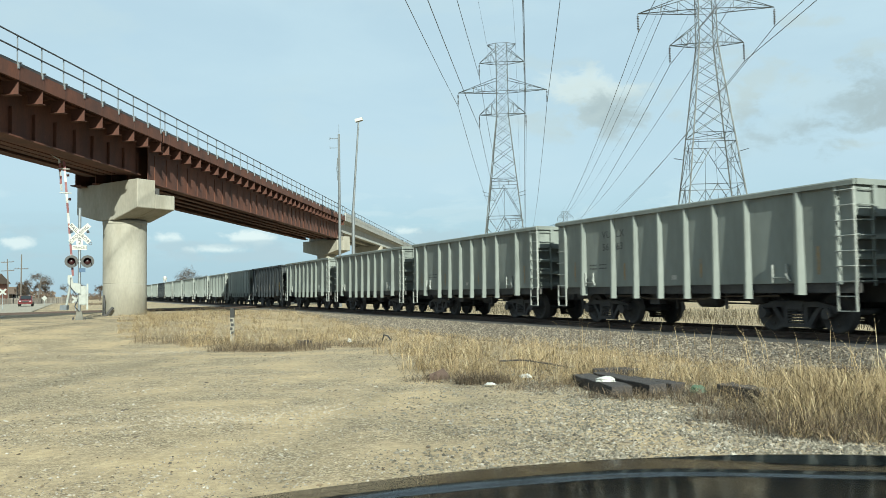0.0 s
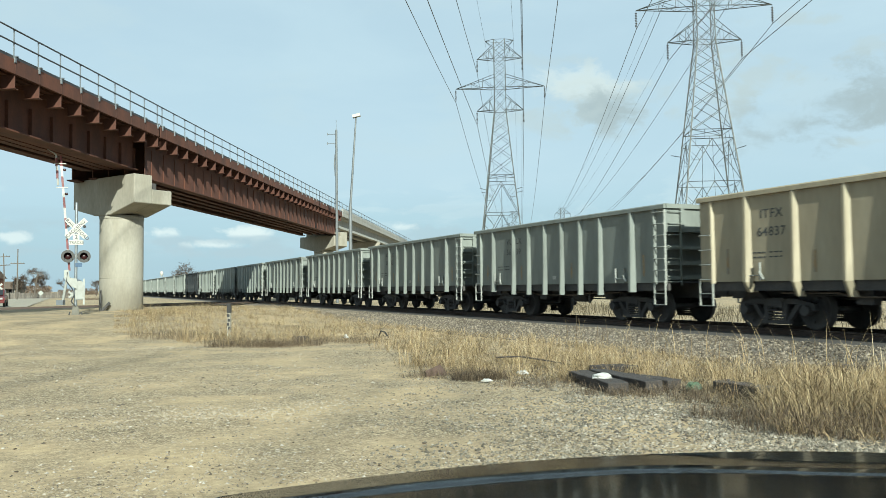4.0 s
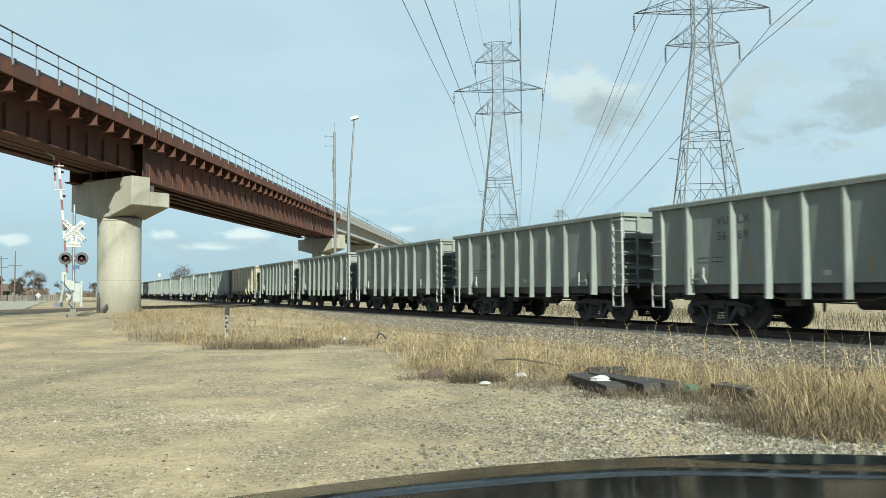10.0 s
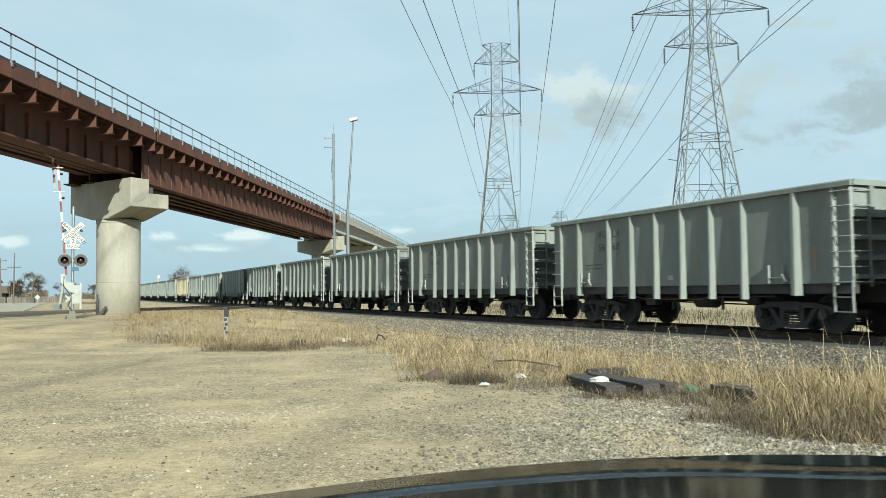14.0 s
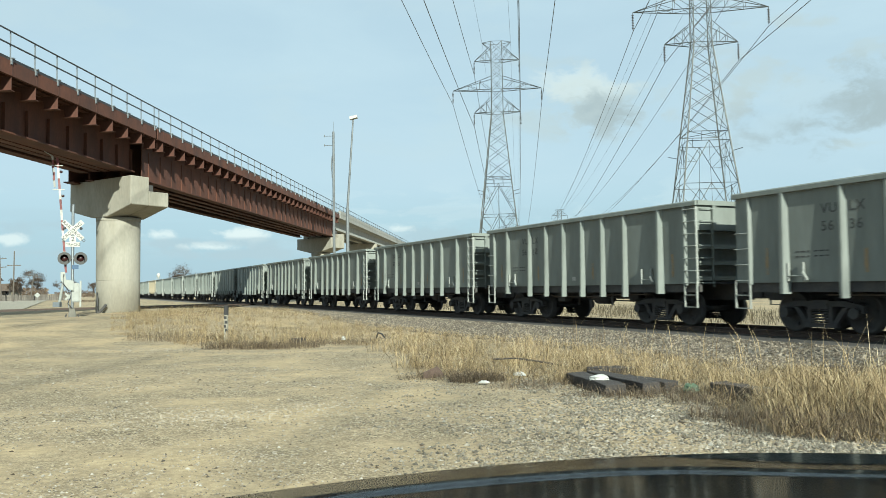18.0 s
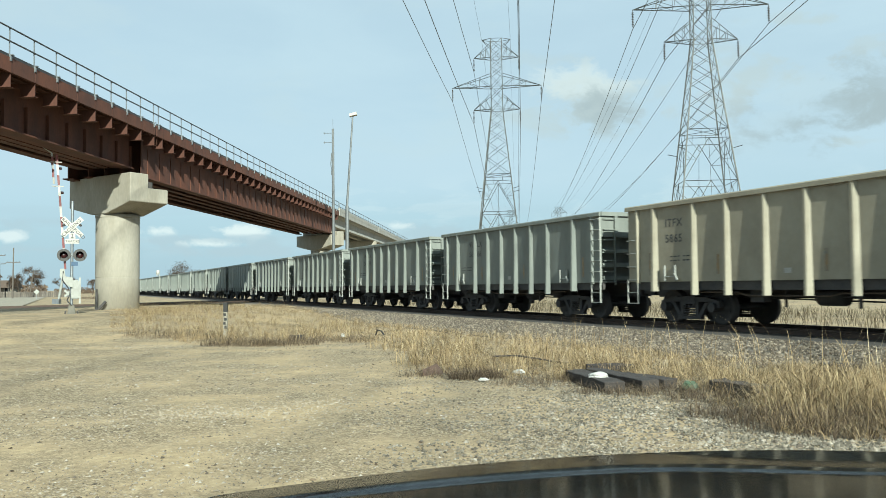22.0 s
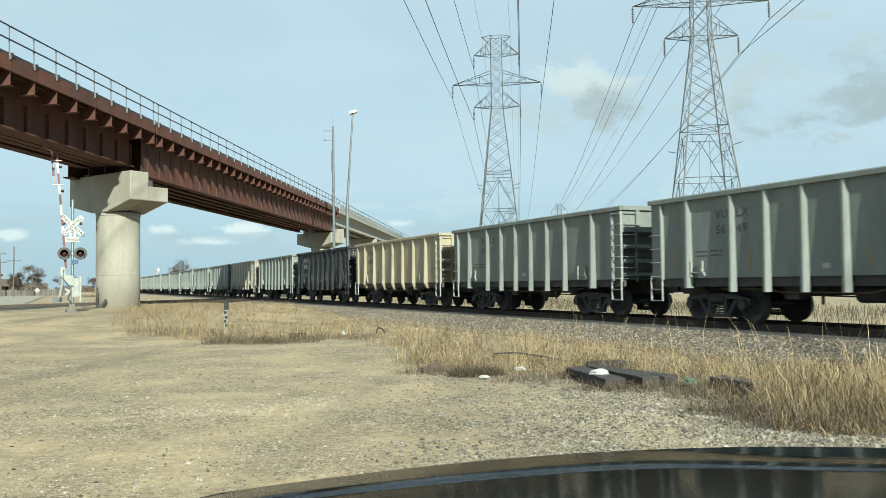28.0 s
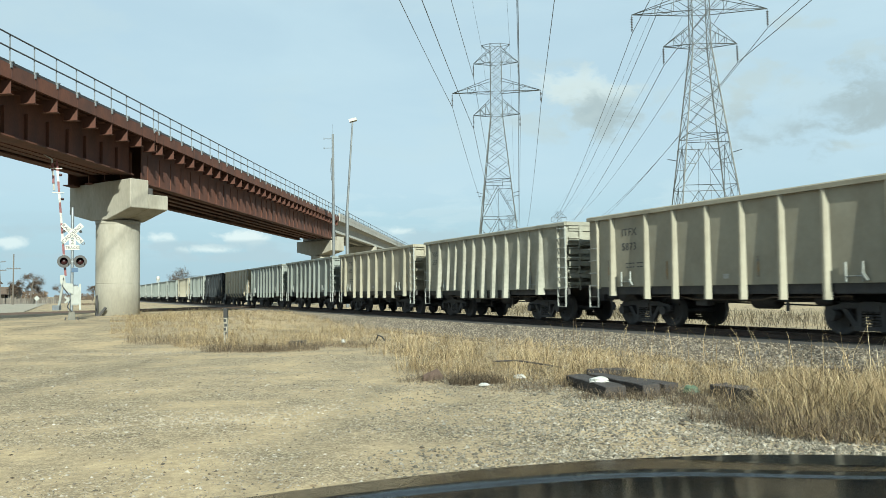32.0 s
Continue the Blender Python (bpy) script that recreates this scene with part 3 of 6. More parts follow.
def rib_mesh(width, depth, z0, top=0.8, flat=0.3, high=0.45, kick=0.0):
    """Pressed side stake with sloping flanks; top and high: its width and depth at the top against the foot."""
    bm = bmesh.new()
    w1, w0 = width / 2, width / 2 * top
    lo = [(-w1, 0), (w1, 0), (w1 * flat, depth), (-w1 * flat, depth)]
    hi = [(-w0, 0), (w0, 0), (w0 * flat, depth * high), (-w0 * flat, depth * high)]
    rings = [[bm.verts.new((x, y, z0)) for x, y in lo]]
    if kick:
        # the foot bends in under the sill
        rings = [[bm.verts.new((x * 1.1, y - kick, z0)) for x, y in lo], [bm.verts.new((x, y, 1.12)) for x, y in lo]]
    rings.append([bm.verts.new((x, y, TOP - 0.13)) for x, y in hi])
    for a, b in zip(rings, rings[1:]):
        for i in range(4):
            j = (i + 1) % 4
            bm.faces.new((a[i], a[j], b[j], b[i]))
    bm.faces.new(rings[0][::-1])
    bm.faces.new(rings[-1])
    bmesh.ops.recalc_face_normals(bm, faces=bm.faces[:])
    return bm


def ladder_mesh(n, w, h, z0, step_drop):
    bm = bmesh.new()
    for i in range(n):
        z = z0 + h * i / (n - 1)
        bar(bm, (-w / 2, 0.07, z), (w / 2, 0.07, z), 0.014, 6)
        for sx in (-1, 1):
            bar(bm, (sx * w / 2, -0.03, z), (sx * w / 2, 0.07, z), 0.014, 6)
    box(bm, -w / 2 - 0.02, -w / 2 + 0.02, 0, 0.05, z0 - 0.1, z0 + h + 0.06)
    return bm


def stirrup_mesh(w, z0, drop):
    bm = bmesh.new()
    for sx in (-1, 1):
        box(bm, sx * w / 2 - 0.012, sx * w / 2 + 0.012, 0.02, 0.07, z0 - drop, z0 + 0.05)
    for k in (1.0, 0.5):
        box(bm, -w / 2, w / 2, 0.02, 0.07, z0 - drop * k, z0 - drop * k + 0.02)
    return bm


def brace_mesh():
    """White lever and grab iron on the lower side."""
    bm = bmesh.new()
    for x in (-0.2, 0.2):
        bar(bm, (x, 0.05, 0.0), (x, 0.05, 0.42), 0.028, 6)
    bar(bm, (-0.2, 0.06, 0.12), (0.2, 0.06, 0.12), 0.014, 6)
    bar(bm, (-0.2, 0.08, 0.2), (-0.32, 0.08, 0.02), 0.03, 6)
    return bm


PALE = mat("pale_worn_paint", (0.262, 0.275, 0.256), 0.6, alt=(0.175, 0.178, 0.162), scale=6, amount=0.6)


RUSTY_PIPE = mat("dull_rusty_pipe", (0.11, 0.085, 0.065), 0.8, alt=(0.06, 0.05, 0.04), scale=5, amount=0.8)
OLD_RIBS = ((1.5, 1), (2.35, 0), (3.05, 0), (3.85, 1), (4.65, 1), (5.48, 1), (6.33, 1), (7.23, 1), (8.08, 0), (8.80, 0), (9.55, 2))


def gondola(paint, label, old=False, ribs=RIBS):
    """One gondola; its front end is at +x, the side with +y faces the lot."""
    w = thing("gondola_wagon", None, label, "railway wagon", "wagons of the freight train")
    L = BODY_L / 2
    t = 0.03
    for sy in (1, -1):
        bm = bmesh.new()
        box(bm, -L, L, HALF - t if sy > 0 else -HALF, HALF if sy > 0 else -HALF + t, 1.14, TOP - 0.05)
        part("side_wall", bm, paint, w)
    # ends: sheet set in at the lower half, with shelf bars
    for sx in (1, -1):
        bm = bmesh.new()
        x1 = sx * L
        xa, xb = sorted((x1, x1 - sx * 0.03))
        box(bm, xa, xb, -HALF + t, HALF - t, 2.55, TOP - 0.05)
        xa, xb = sorted((x1 - sx * 0.38, x1 - sx * 0.41))
        box(bm, xa, xb, -HALF + t, HALF - t, 1.14, 2.56)
        xa, xb = sorted((x1, x1 - sx * 0.41))
        box(bm, xa, xb, -HALF + t, HALF - t, 2.53, 2.56)
        part("end_wall", bm, paint, w)
        for z in (1.22, 1.62, 2.05):
            xa, xb = sorted((x1 - sx * 0.02, x1 - sx * 0.38))
            part("end_beam", boxes((xa, xb, -HALF + 0.08, HALF - 0.08, z, z + 0.11)), paint, w)
        for y in (0.95, 0.0, -0.95):
            xa, xb = sorted((x1 + sx * 0.02, x1 + sx * 0.06))
            part("end_post", boxes((xa - 0.02, xb, y - 0.06, y + 0.06, 2.6, TOP - 0.12)), paint, w)
    # top chord with rounded outer corners
    bm = bmesh.new()
    o, i = 0.085, -0.06
    for sy in (1, -1):
        prism(bm, [(sy * (HALF + o - 0.03), TOP), (sy * (HALF + o), TOP - 0.03), (sy * (HALF + o), TOP - 0.13), (sy * (HALF + i), TOP - 0.13), (sy * (HALF + i), TOP)], "x", -L - 0.05, L + 0.05)
    for sx in (1, -1):
        prism(bm, [(sx * (L + o), TOP - 0.004), (sx * (L + o), TOP - 0.126), (sx * (L + i), TOP - 0.126), (sx * (L + i), TOP - 0.004)], "y", -HALF - 0.02, HALF + 0.02)
    part("top_chord", bm, paint, w)
    # floor, side sill, centre sill
    part("floor", boxes((-L + 0.05, L - 0.05, -HALF + 0.04, HALF - 0.04, 1.12, 1.18)), UNDER, w)
    part("centre_sill", boxes((-L - 0.25, L + 0.25, -0.2, 0.2, 0.70, 1.12)), UNDER, w)
    for sy in (1, -1):
        part("side_sill", boxes((-L, L, sy * 1.40 - 0.05, sy * 1.40 + 0.05, 0.92, 1.135)), UNDER, w)
    # stakes: bolster and main ones, or the older close-set tapered ones
    stakes = OLD_RIBS if old else [(off, 2 if k in (0, len(ribs) - 1) else 1) for k, off in enumerate(ribs)]
    if old:
        shapes = {0: (0.20, 0.15, 1.12, 0.45, 0.25, 0.2), 1: (0.36, 0.21, 0.80, 0.5, 0.42, 0.3), 2: (0.42, 0.21, 0.92, 0.45, 0.4, 0.3)}
    else:
        bend = 0.15 if ribs is BENT_RIBS else 0.0
        shapes = {1: (0.23, 0.125, 0.79, 0.9, 0.28, 0.62, bend), 2: (0.29, 0.14, 0.88, 0.8, 0.32, 0.6, bend)}
    first = {}
    for sy in (1, -1):
        for off, kind in stakes:
            m = pose(L - off, sy * HALF, 0, 0, 0, 0 if sy > 0 else 180)
            if kind in first:
                share("stake", first[kind], w, m)
            else:
                first[kind] = part("stake", rib_mesh(*shapes[kind]), paint, w)
                first[kind].matrix_basis = m
    if old:
        for sy in (1, -1):
            part("sill_lip", boxes((-L, L, sy * (HALF + 0.02) - 0.02, sy * (HALF + 0.02) + 0.02, 1.10, 1.16)), paint, w)
        for z in (1.45, 1.85, 2.25, 2.65, 3.0):
            for sx in (1, -1):
                xa, xb = sorted((sx * (L + 0.005), sx * (L + 0.05)))
                part("end_slat", boxes((xa, xb, -HALF + 0.5, HALF - 0.1, z, z + 0.16)), paint, w)
    post = None
    for sy in (1, -1):
        for x in (L - 0.42, -L + 0.42):
            m = pose(x, sy * HALF, 0, 0, 0, 0 if sy > 0 else 180)
            if post is None:
                post = part("corner_stake", rib_mesh(0.15, 0.08, 1.10, 0.95, 0.4, 0.9), paint, w)
                post.matrix_basis = m
            else:
                share("corner_stake", post, w, m)
    rung = paint if paint is BLACK else PALE
    # ladders: full height at the rear on the near side, short at the front; mirrored beyond
    lad = part("ladder", ladder_mesh(7, 0.44, 1.92, 1.16, 0.5), rung, w, "steel rung ladder")
    lad.matrix_basis = pose(-L + 0.22, HALF + 0.005, 0)
    share("ladder", lad, w, pose(L - 0.22, -HALF - 0.03, 0, 0, 0, 180))
    lad2 = part("ladder", ladder_mesh(4, 0.40, 1.12, 1.20, 0.5), rung, w, "short steel rung ladder")
    lad2.matrix_basis = pose(L - 0.21, HALF + 0.005, 0)
    share("ladder", lad2, w, pose(-L + 0.21, -HALF - 0.03, 0, 0, 0, 180))
    endl = part("end_ladder", ladder_mesh(7, 0.42, 1.92, 1.16, 0.5), paint, w)
    endl.matrix_basis = pose(-L, HALF - 0.3, 0, 0, 0, 90)
    share("end_ladder", endl, w, pose(L, -HALF + 0.3, 0, 0, 0, -90))
    st = part("step_stirrup", stirrup_mesh(0.44, 1.15, 0.62), rung, w)
    st.matrix_basis = pose(-L + 0.22, HALF, 0)
    for x, y, r in ((L - 0.21, HALF, 0), (-L + 0.22, -HALF, 180), (L - 0.21, -HALF, 180)):
        share("step_stirrup", st, w, pose(x, y, 0, 0, 0, r))
    br = part("grab_iron", brace_mesh(), paint if paint is BLACK else PALE, w)
    br.matrix_basis = pose(L - 1.75, HALF, 1.16)
    share("grab_iron", br, w, pose(-L + 1.95, HALF, 1.16))
    # brake gear and hopper gear under the floor
    bm = bmesh.new()
    lathe(bm, [(0.1, -0.35), (0.2, -0.33), (0.2, 0.33), (0.1, 0.35)], (-0.6, 0.75, 0.75), "x", 16)
    part("air_reservoir", bm, UNDER, w)
    bm = bmesh.new()
    bar(bm, (-3.2, 0.9, 0.72), (2.6, 0.9, 0.82), 0.022)
    bar(bm, (-3.2, 0.3, 0.60), (2.6, 0.3, 0.72), 0.022)
    part("brake_rod", bm, UNDER, w)
    bm = bmesh.new()
    tube(bm, [(-3.3, 1.28, 0.86), (-1.2, 1.28, 0.84), (-0.9, 1.26, 0.78), (1.4, 1.26, 0.78), (1.7, 1.28, 0.86), (3.2, 1.28, 0.86)], 0.022, 6)
    part("train_line_pipe", bm, RUSTY_PIPE, w)
    part("brake_lever", boxes((-1.62, -1.55, 1.18, 1.22, 0.52, 1.0)), UNDER, w)
    part("brake_lever", boxes((0.52, 0.58, 0.9, 0.94, 0.5, 0.95)), UNDER, w)
    part("valve_box", boxes((0.95, 1.35, 0.95, 1.2, 0.62, 0.95)), UNDER, w)
    bm = bmesh.new()
    lathe(bm, [(0.1, -0.2), (0.17, -0.18), (0.17, 0.18), (0.1, 0.2)], (-2.4, 0.95, 0.82), "x", 14)
    part("brake_cylinder", bm, UNDER, w)
    for sx in (1, -1):
        x0, x1 = sorted((sx * (L + 0.2), sx * (L + 0.62)))
        bm = boxes((x0, x1, -0.09, 0.09, 0.78, 0.98))
        xa, xb = sorted((sx * (L + 0.5), sx * (L + 0.66)))
        box(bm, xa, xb, -0.15, 0.15, 0.74, 1.02)
        part("coupler", bm, UNDER, w)
    # trucks
    ws = sf = bo = None
    for sx in (1, -1):
        tr = new("truck")
        tr.parent = w
        tr.matrix_basis = pose(sx * (L - 1.95), 0, 0)
        for dx in (0.89, -0.89):
            if ws is None:
                ws = part("wheelset", wheelset_mesh(), UNDER, tr)
                ws.matrix_basis = pose(dx, 0, 0.463)
            else:
                share("wheelset", ws, tr, pose(dx, 0, 0.463))
        for sy in (1, -1):
            m = pose(0, sy * 1.02, 0, 0, 0, 0 if sy > 0 else 180)
            if sf is None:
                sf = part("side_frame", side_frame_mesh(), UNDER, tr)
                sf.matrix_basis = m
            else:
                share("side_frame", sf, tr, m)
        if bo is None:
            bo = part("bolster", boxes((-0.2, 0.2, -1.0, 1.0, 0.5, 0.7)), UNDER, tr)
        else:
            share("bolster", bo, tr)
    return w


FIRST, LAST = 18, -27
KINDS = {13: "black", 6: "black", -2: "beige", -17: "cream", -19: "black", -20: "beige", -23: "cream", -25: "cream", -24: "old"}
SAMPLES = {
    "grey": gondola(GREY, "grey steel gondola wagon with ribbed sides and dark trucks"),
    "beige": gondola(BEIGE, "beige steel gondola wagon with ribbed sides and dark trucks", ribs=BENT_RIBS),
    "cream": gondola(CREAM, "cream steel gondola wagon with ribbed sides and dark trucks", ribs=ITFX_RIBS),
    "old": gondola(OLDPAINT, "dusty cream-grey older gondola wagon with close tapered ribs", True),
    "black": gondola(BLACK, "black steel gondola wagon with ribbed sides"),
}


def run(t):
    """How far the train has gone by t seconds, in wagon lengths."""
    return t / 1.2168 - 0.203 + 0.04596 * t - 0.0007 * t * t - 6.76e-6 * t ** 3


def wagon_pose(k, t):
    s = PITCH * (run(t) + k) - BODY_L / 2
    x, y, h = on_track(s)
    return pose(x, y, RAIL_Z, 0, 0, h)


TRAIN = {}
used = set()
for k in range(FIRST, LAST - 1, -1):
    kind = KINDS.get(k, "grey")
    if kind in used:
        TRAIN[k] = copy_thing(SAMPLES[kind], wagon_pose(k, 0))
    else:
        TRAIN[k] = SAMPLES[kind]
        TRAIN[k].matrix_basis = wagon_pose(k, 0)
        used.add(kind)
LETTER = mat("faded_black_lettering", (0.04, 0.043, 0.043), 0.7, alt=(0.11, 0.112, 0.105), scale=5, amount=0.7)
YELLOW = mat("yellow_reflector", (0.397, 0.23, 0.026), 0.5, alt=(0.32, 0.192, 0.038), scale=5, amount=0.5)


def letter_wagon(k, w):
    """Marks, reflectors and data plates on the side that faces the lot."""
    L = BODY_L / 2
    dark = KINDS.get(k) == "black"
    ink = PAINTW if dark else LETTER

    def put(words, off, z, size):
        text_part(words, size, ink, w, pose(L - off, HALF + 0.004, z, 90, 0, 180))
    if k in MARKS:
        name, number = MARKS[k]
        if name == "VULX":
            put("VU", 2.40, 2.62, 0.30)
            put("LX", 3.08, 2.62, 0.30)
            put(number[:2], 2.40, 2.24, 0.30)
            put(number[2:], 3.08, 2.24, 0.30)
        else:
            big = 0.36 if dark else 0.30
            put(name, 1.95 if len(number) == 5 else 1.55 if not dark else 1.72, 2.62, big)
            put(number, 1.86 if len(number) == 5 else 1.55 if not dark else 1.72, 2.20, big)
    if k == -24:
        put("VUL", 0.70, 2.62, 0.30)
        put("557", 0.70, 2.24, 0.30)
        return
    for r, (off, n) in enumerate(((1.72, 3), (2.20, 3))):
        for i in range(2):
            z = 1.80 - 0.11 * i
            part("stencil_line", boxes(*((L - off - a - b, L - off - a, HALF + 0.002, HALF + 0.005, z, z + 0.032) for a, b in ((0.0, 0.10), (0.13, 0.13), (0.29, 0.08)))), ink, w)
    for off in (0.92, 3.44, 6.56, 10.12):
        tall = 0.62 if off in (0.92, 10.12) else 0.5
        part("reflector", boxes((L - off - 0.045, L - off + 0.045, HALF + 0.002, HALF + 0.006, 1.32, 1.32 + tall)), YELLOW if dark else ORANGE, w, "yellow reflective strip" if dark else "faded orange reflective strip")
    part("data_plate", boxes((L - 5.65, L - 5.45, HALF + 0.002, HALF + 0.006, 1.30, 1.42)), PAINTW, w, "small white data plate")


for k, w in TRAIN.items():
    if k <= 3 or k in (6,):
        letter_wagon(k, w)
# ---- the bridge ----
BR_AZ = radians(2.9)
BU = Vector((math.sin(BR_AZ), math.cos(BR_AZ), 0))      # along the bridge, away from the car
BV = Vector((BU.y, -BU.x, 0))                           # to its near side
BR_X, PIER_Y, PIER2 = -14.5, 43.7, 49.0                 # walkway edge at the first pier; length of the main span


def deck_z(u):
    """Walkway level u metres past the first pier."""
    return 10.04 + 0.0085 * u


def br(u, v, dz):
    p = Vector((BR_X, PIER_Y, 0)) + BU * u + BV * v
    return p.x, p.y, deck_z(u) + dz


def swept(name, u0, u1, outline, material, parent, n=8, label=""):
    """A profile of (v, dz) swept along the bridge."""
    bm = bmesh.new()
    rings = [[bm.verts.new(br(u0 + (u1 - u0) * i / n, v, z)) for v, z in outline] for i in range(n + 1)]
    k = len(outline)
    for i in range(n):
        for j in range(k):
            bm.faces.new((rings[i][j], rings[i][(j + 1) % k], rings[i + 1][(j + 1) % k], rings[i + 1][j]))
    bm.faces.new(rings[0])
    bm.faces.new(rings[-1][::-1])
    bmesh.ops.recalc_face_normals(bm, faces=bm.faces[:])
    return part(name, bm, material, parent, label)


def rect(v0, v1, z0, z1):
    return [(v0, z0), (v1, z0), (v1, z1), (v0, z1)]


def steel_span(name, u0, u1, web, low, far, shift, proud):
    sp = thing(name, None, "rust-brown weathering steel plate girder bridge span with walkway", "bridge span")
    for v in (web, far):
        swept("girder_web", u0, u1, rect(v - 0.02, v + 0.02, low, -0.45), RUST, sp)
        swept("bottom_flange", u0, u1, rect(v - 0.28, v + 0.28, low - 0.06, low), RUST, sp)
        swept("top_flange", u0, u1, rect(v - 0.25, v + 0.25, -0.45, -0.40), RUST, sp)
    for k in (0.28, 0.5, 0.72):
        v = web + (far - web) * k
        swept("inner_girder", u0, u1, rect(v - 0.2, v + 0.2, low + 0.0, low + 0.06), RUST, sp)
        swept("inner_girder", u0, u1, rect(v - 0.02, v + 0.02, low + 0.062, -0.45), RUST, sp)
    swept("edge_beam", u0, u1, rect(-0.05, 0.0, -0.60, -0.09), RUST, sp, label="rust-brown steel edge beam")
    # black stands in for the shade on this unlit edge above the beam
    swept("kerb_angle", u0, u1, rect(-0.05, -0.014, -0.088, 0.02), PAINTK, sp, label="walkway edge angle, coloured black for its shade")
    swept("lower_flange", u0, u1, rect(-0.12, 0.004, -0.625, -0.602), RUST, sp)
    # deck in the rust colour so that its shaded underside comes out dark
    swept("deck", u0, u1, rect(far - 0.5, -0.87, -0.39, -0.05), RUST, sp)
    swept("walkway", u0, u1, rect(-0.868, -0.06, -0.12, -0.06), RUST, sp, 4)
    swept("edge_beam", u0, u1, rect(far - 0.6, far - 0.51, -0.50, 0.0), RUST, sp)
    n = round((u1 - u0) / 1.55)
    for i in range(n):
        u = u0 + (u1 - u0) * (i + shift) / n
        bm = bmesh.new()
        # deep plate kept to its sunlit outer end; the shaded inner part is left out
        prism(bm, [(-0.03, -0.63), (-0.03, -1.14), (-0.58, -1.14), (-0.62, -0.80), (web + 0.02, -0.80), (web + 0.02, -0.63)], "x", -0.012, 0.012)
        prism(bm, [(0.02, -1.142), (-0.60, -1.142), (-0.60, -1.162), (0.02, -1.162)], "x", -0.13, 0.13)
        b = part("bracket", bm, RUST, sp)
        x, y, z = br(u, 0, 0)
        b.matrix_basis = Matrix.Translation((x, y, z)) @ Matrix((( BU.x, BV.x, 0, 0), (BU.y, BV.y, 0, 0), (0, 0, 1, 0), (0, 0, 0, 1)))
        bm = boxes((-0.012, 0.012, web + 0.02, web + 0.02 + proud, low + 0.0, -1.17))
        s = part("stiffener", bm, RUST, sp)
        s.matrix_basis = b.matrix_basis
        seam = part("seam_plate", boxes((-0.05, 0.05, 0.001, 0.012, -0.6, -0.1)), RUST, sp)
        seam.matrix_basis = b.matrix_basis
    return sp


RAILTUBE = mat("dull_grey_rail_tube", (0.064, 0.072, 0.081), 0.55, 0.2, alt=(0.043, 0.048, 0.053), scale=3, amount=0.6)


def handrail(name, rail_ends, post_runs, v, gap=1.55):
    """Two level tubes between rail_ends, and posts spaced over each of post_runs."""
    hr = thing(name, None, "grey steel two-rail handrail along the bridge walkway", "handrail")
    u0, u1 = rail_ends
    for dz in (0.96, 0.48):
        bm = bmesh.new()
        bar(bm, br(u0, v + 0.035, dz), br(u1, v + 0.035, dz), 0.03, 6)
        part("rail", bm, RAILTUBE, hr, "dull grey steel tube rail")
    src = None
    for a, b in post_runs:
        n = round((b - a) / gap)
        for i in range(n + 1):
            m = Matrix.Translation(br(a + (b - a) * i / n, v, 0))
            if src is None:
                bm = bmesh.new()
                bar(bm, (0, 0, -0.25), (0, 0, 0.96), 0.028, 6)
                box(bm, -0.07, 0.07, -0.02, 0.06, -0.22, -0.02)
                box(bm, -0.13, 0.13, -0.03, 0.10, -0.02, 0.015)
                src = part("post", bm, GALV, hr)
                src.matrix_basis = m
            else:
                share("post", src, hr, m)
    return hr


JOINT = -3.25
steel_span("bridge_span", -56, JOINT - 0.12, -1.38, -2.28, -3.75, 0.98, 0.14)
steel_span("bridge_span", JOINT + 0.12, PIER2 - 0.2, -0.85, -2.72, -4.7, 0.5, 0.035)
handrail("handrail", (-56, PIER2 - 0.3), ((-56, JOINT - 0.3), (JOINT + 0.3, PIER2 - 0.3)), -0.02)


SPANCONC = mat("grey_span_concrete", (0.285, 0.285, 0.265), 0.85, alt=(0.20, 0.198, 0.18), scale=1.2, amount=0.6, grain=0.12, bump_scale=14, stretch=(1.3, 1.3, 0.25))


def concrete_span(u0, u1):
    sp = thing("bridge_span", None, "pale concrete approach span with parapet", "bridge span")
    swept("deck", u0, u1, rect(-5.5, 0.0, -0.55, -0.05), SPANCONC, sp)
    for v in (-0.9, -2.75, -4.6):
        swept("beam", u0, u1, [(v - 0.35, -1.9), (v + 0.35, -1.9), (v + 0.3, -1.65), (v + 0.1, -1.5), (v + 0.1, -0.8), (v + 0.4, -0.56), (v - 0.4, -0.56), (v - 0.1, -0.8), (v - 0.1, -1.5), (v - 0.3, -1.65)], SPANCONC, sp)
    swept("parapet", u0, u1, rect(-0.25, 0.02, -0.045, 0.35), SPANCONC, sp)


for a in range(3):
    concrete_span(PIER2 + 0.3 + a * 35, PIER2 + 35 + a * 35)
handrail("handrail", (PIER2 + 0.6, PIER2 + 105), ((PIER2 + 0.6, PIER2 + 105),), -0.1, 2.4)


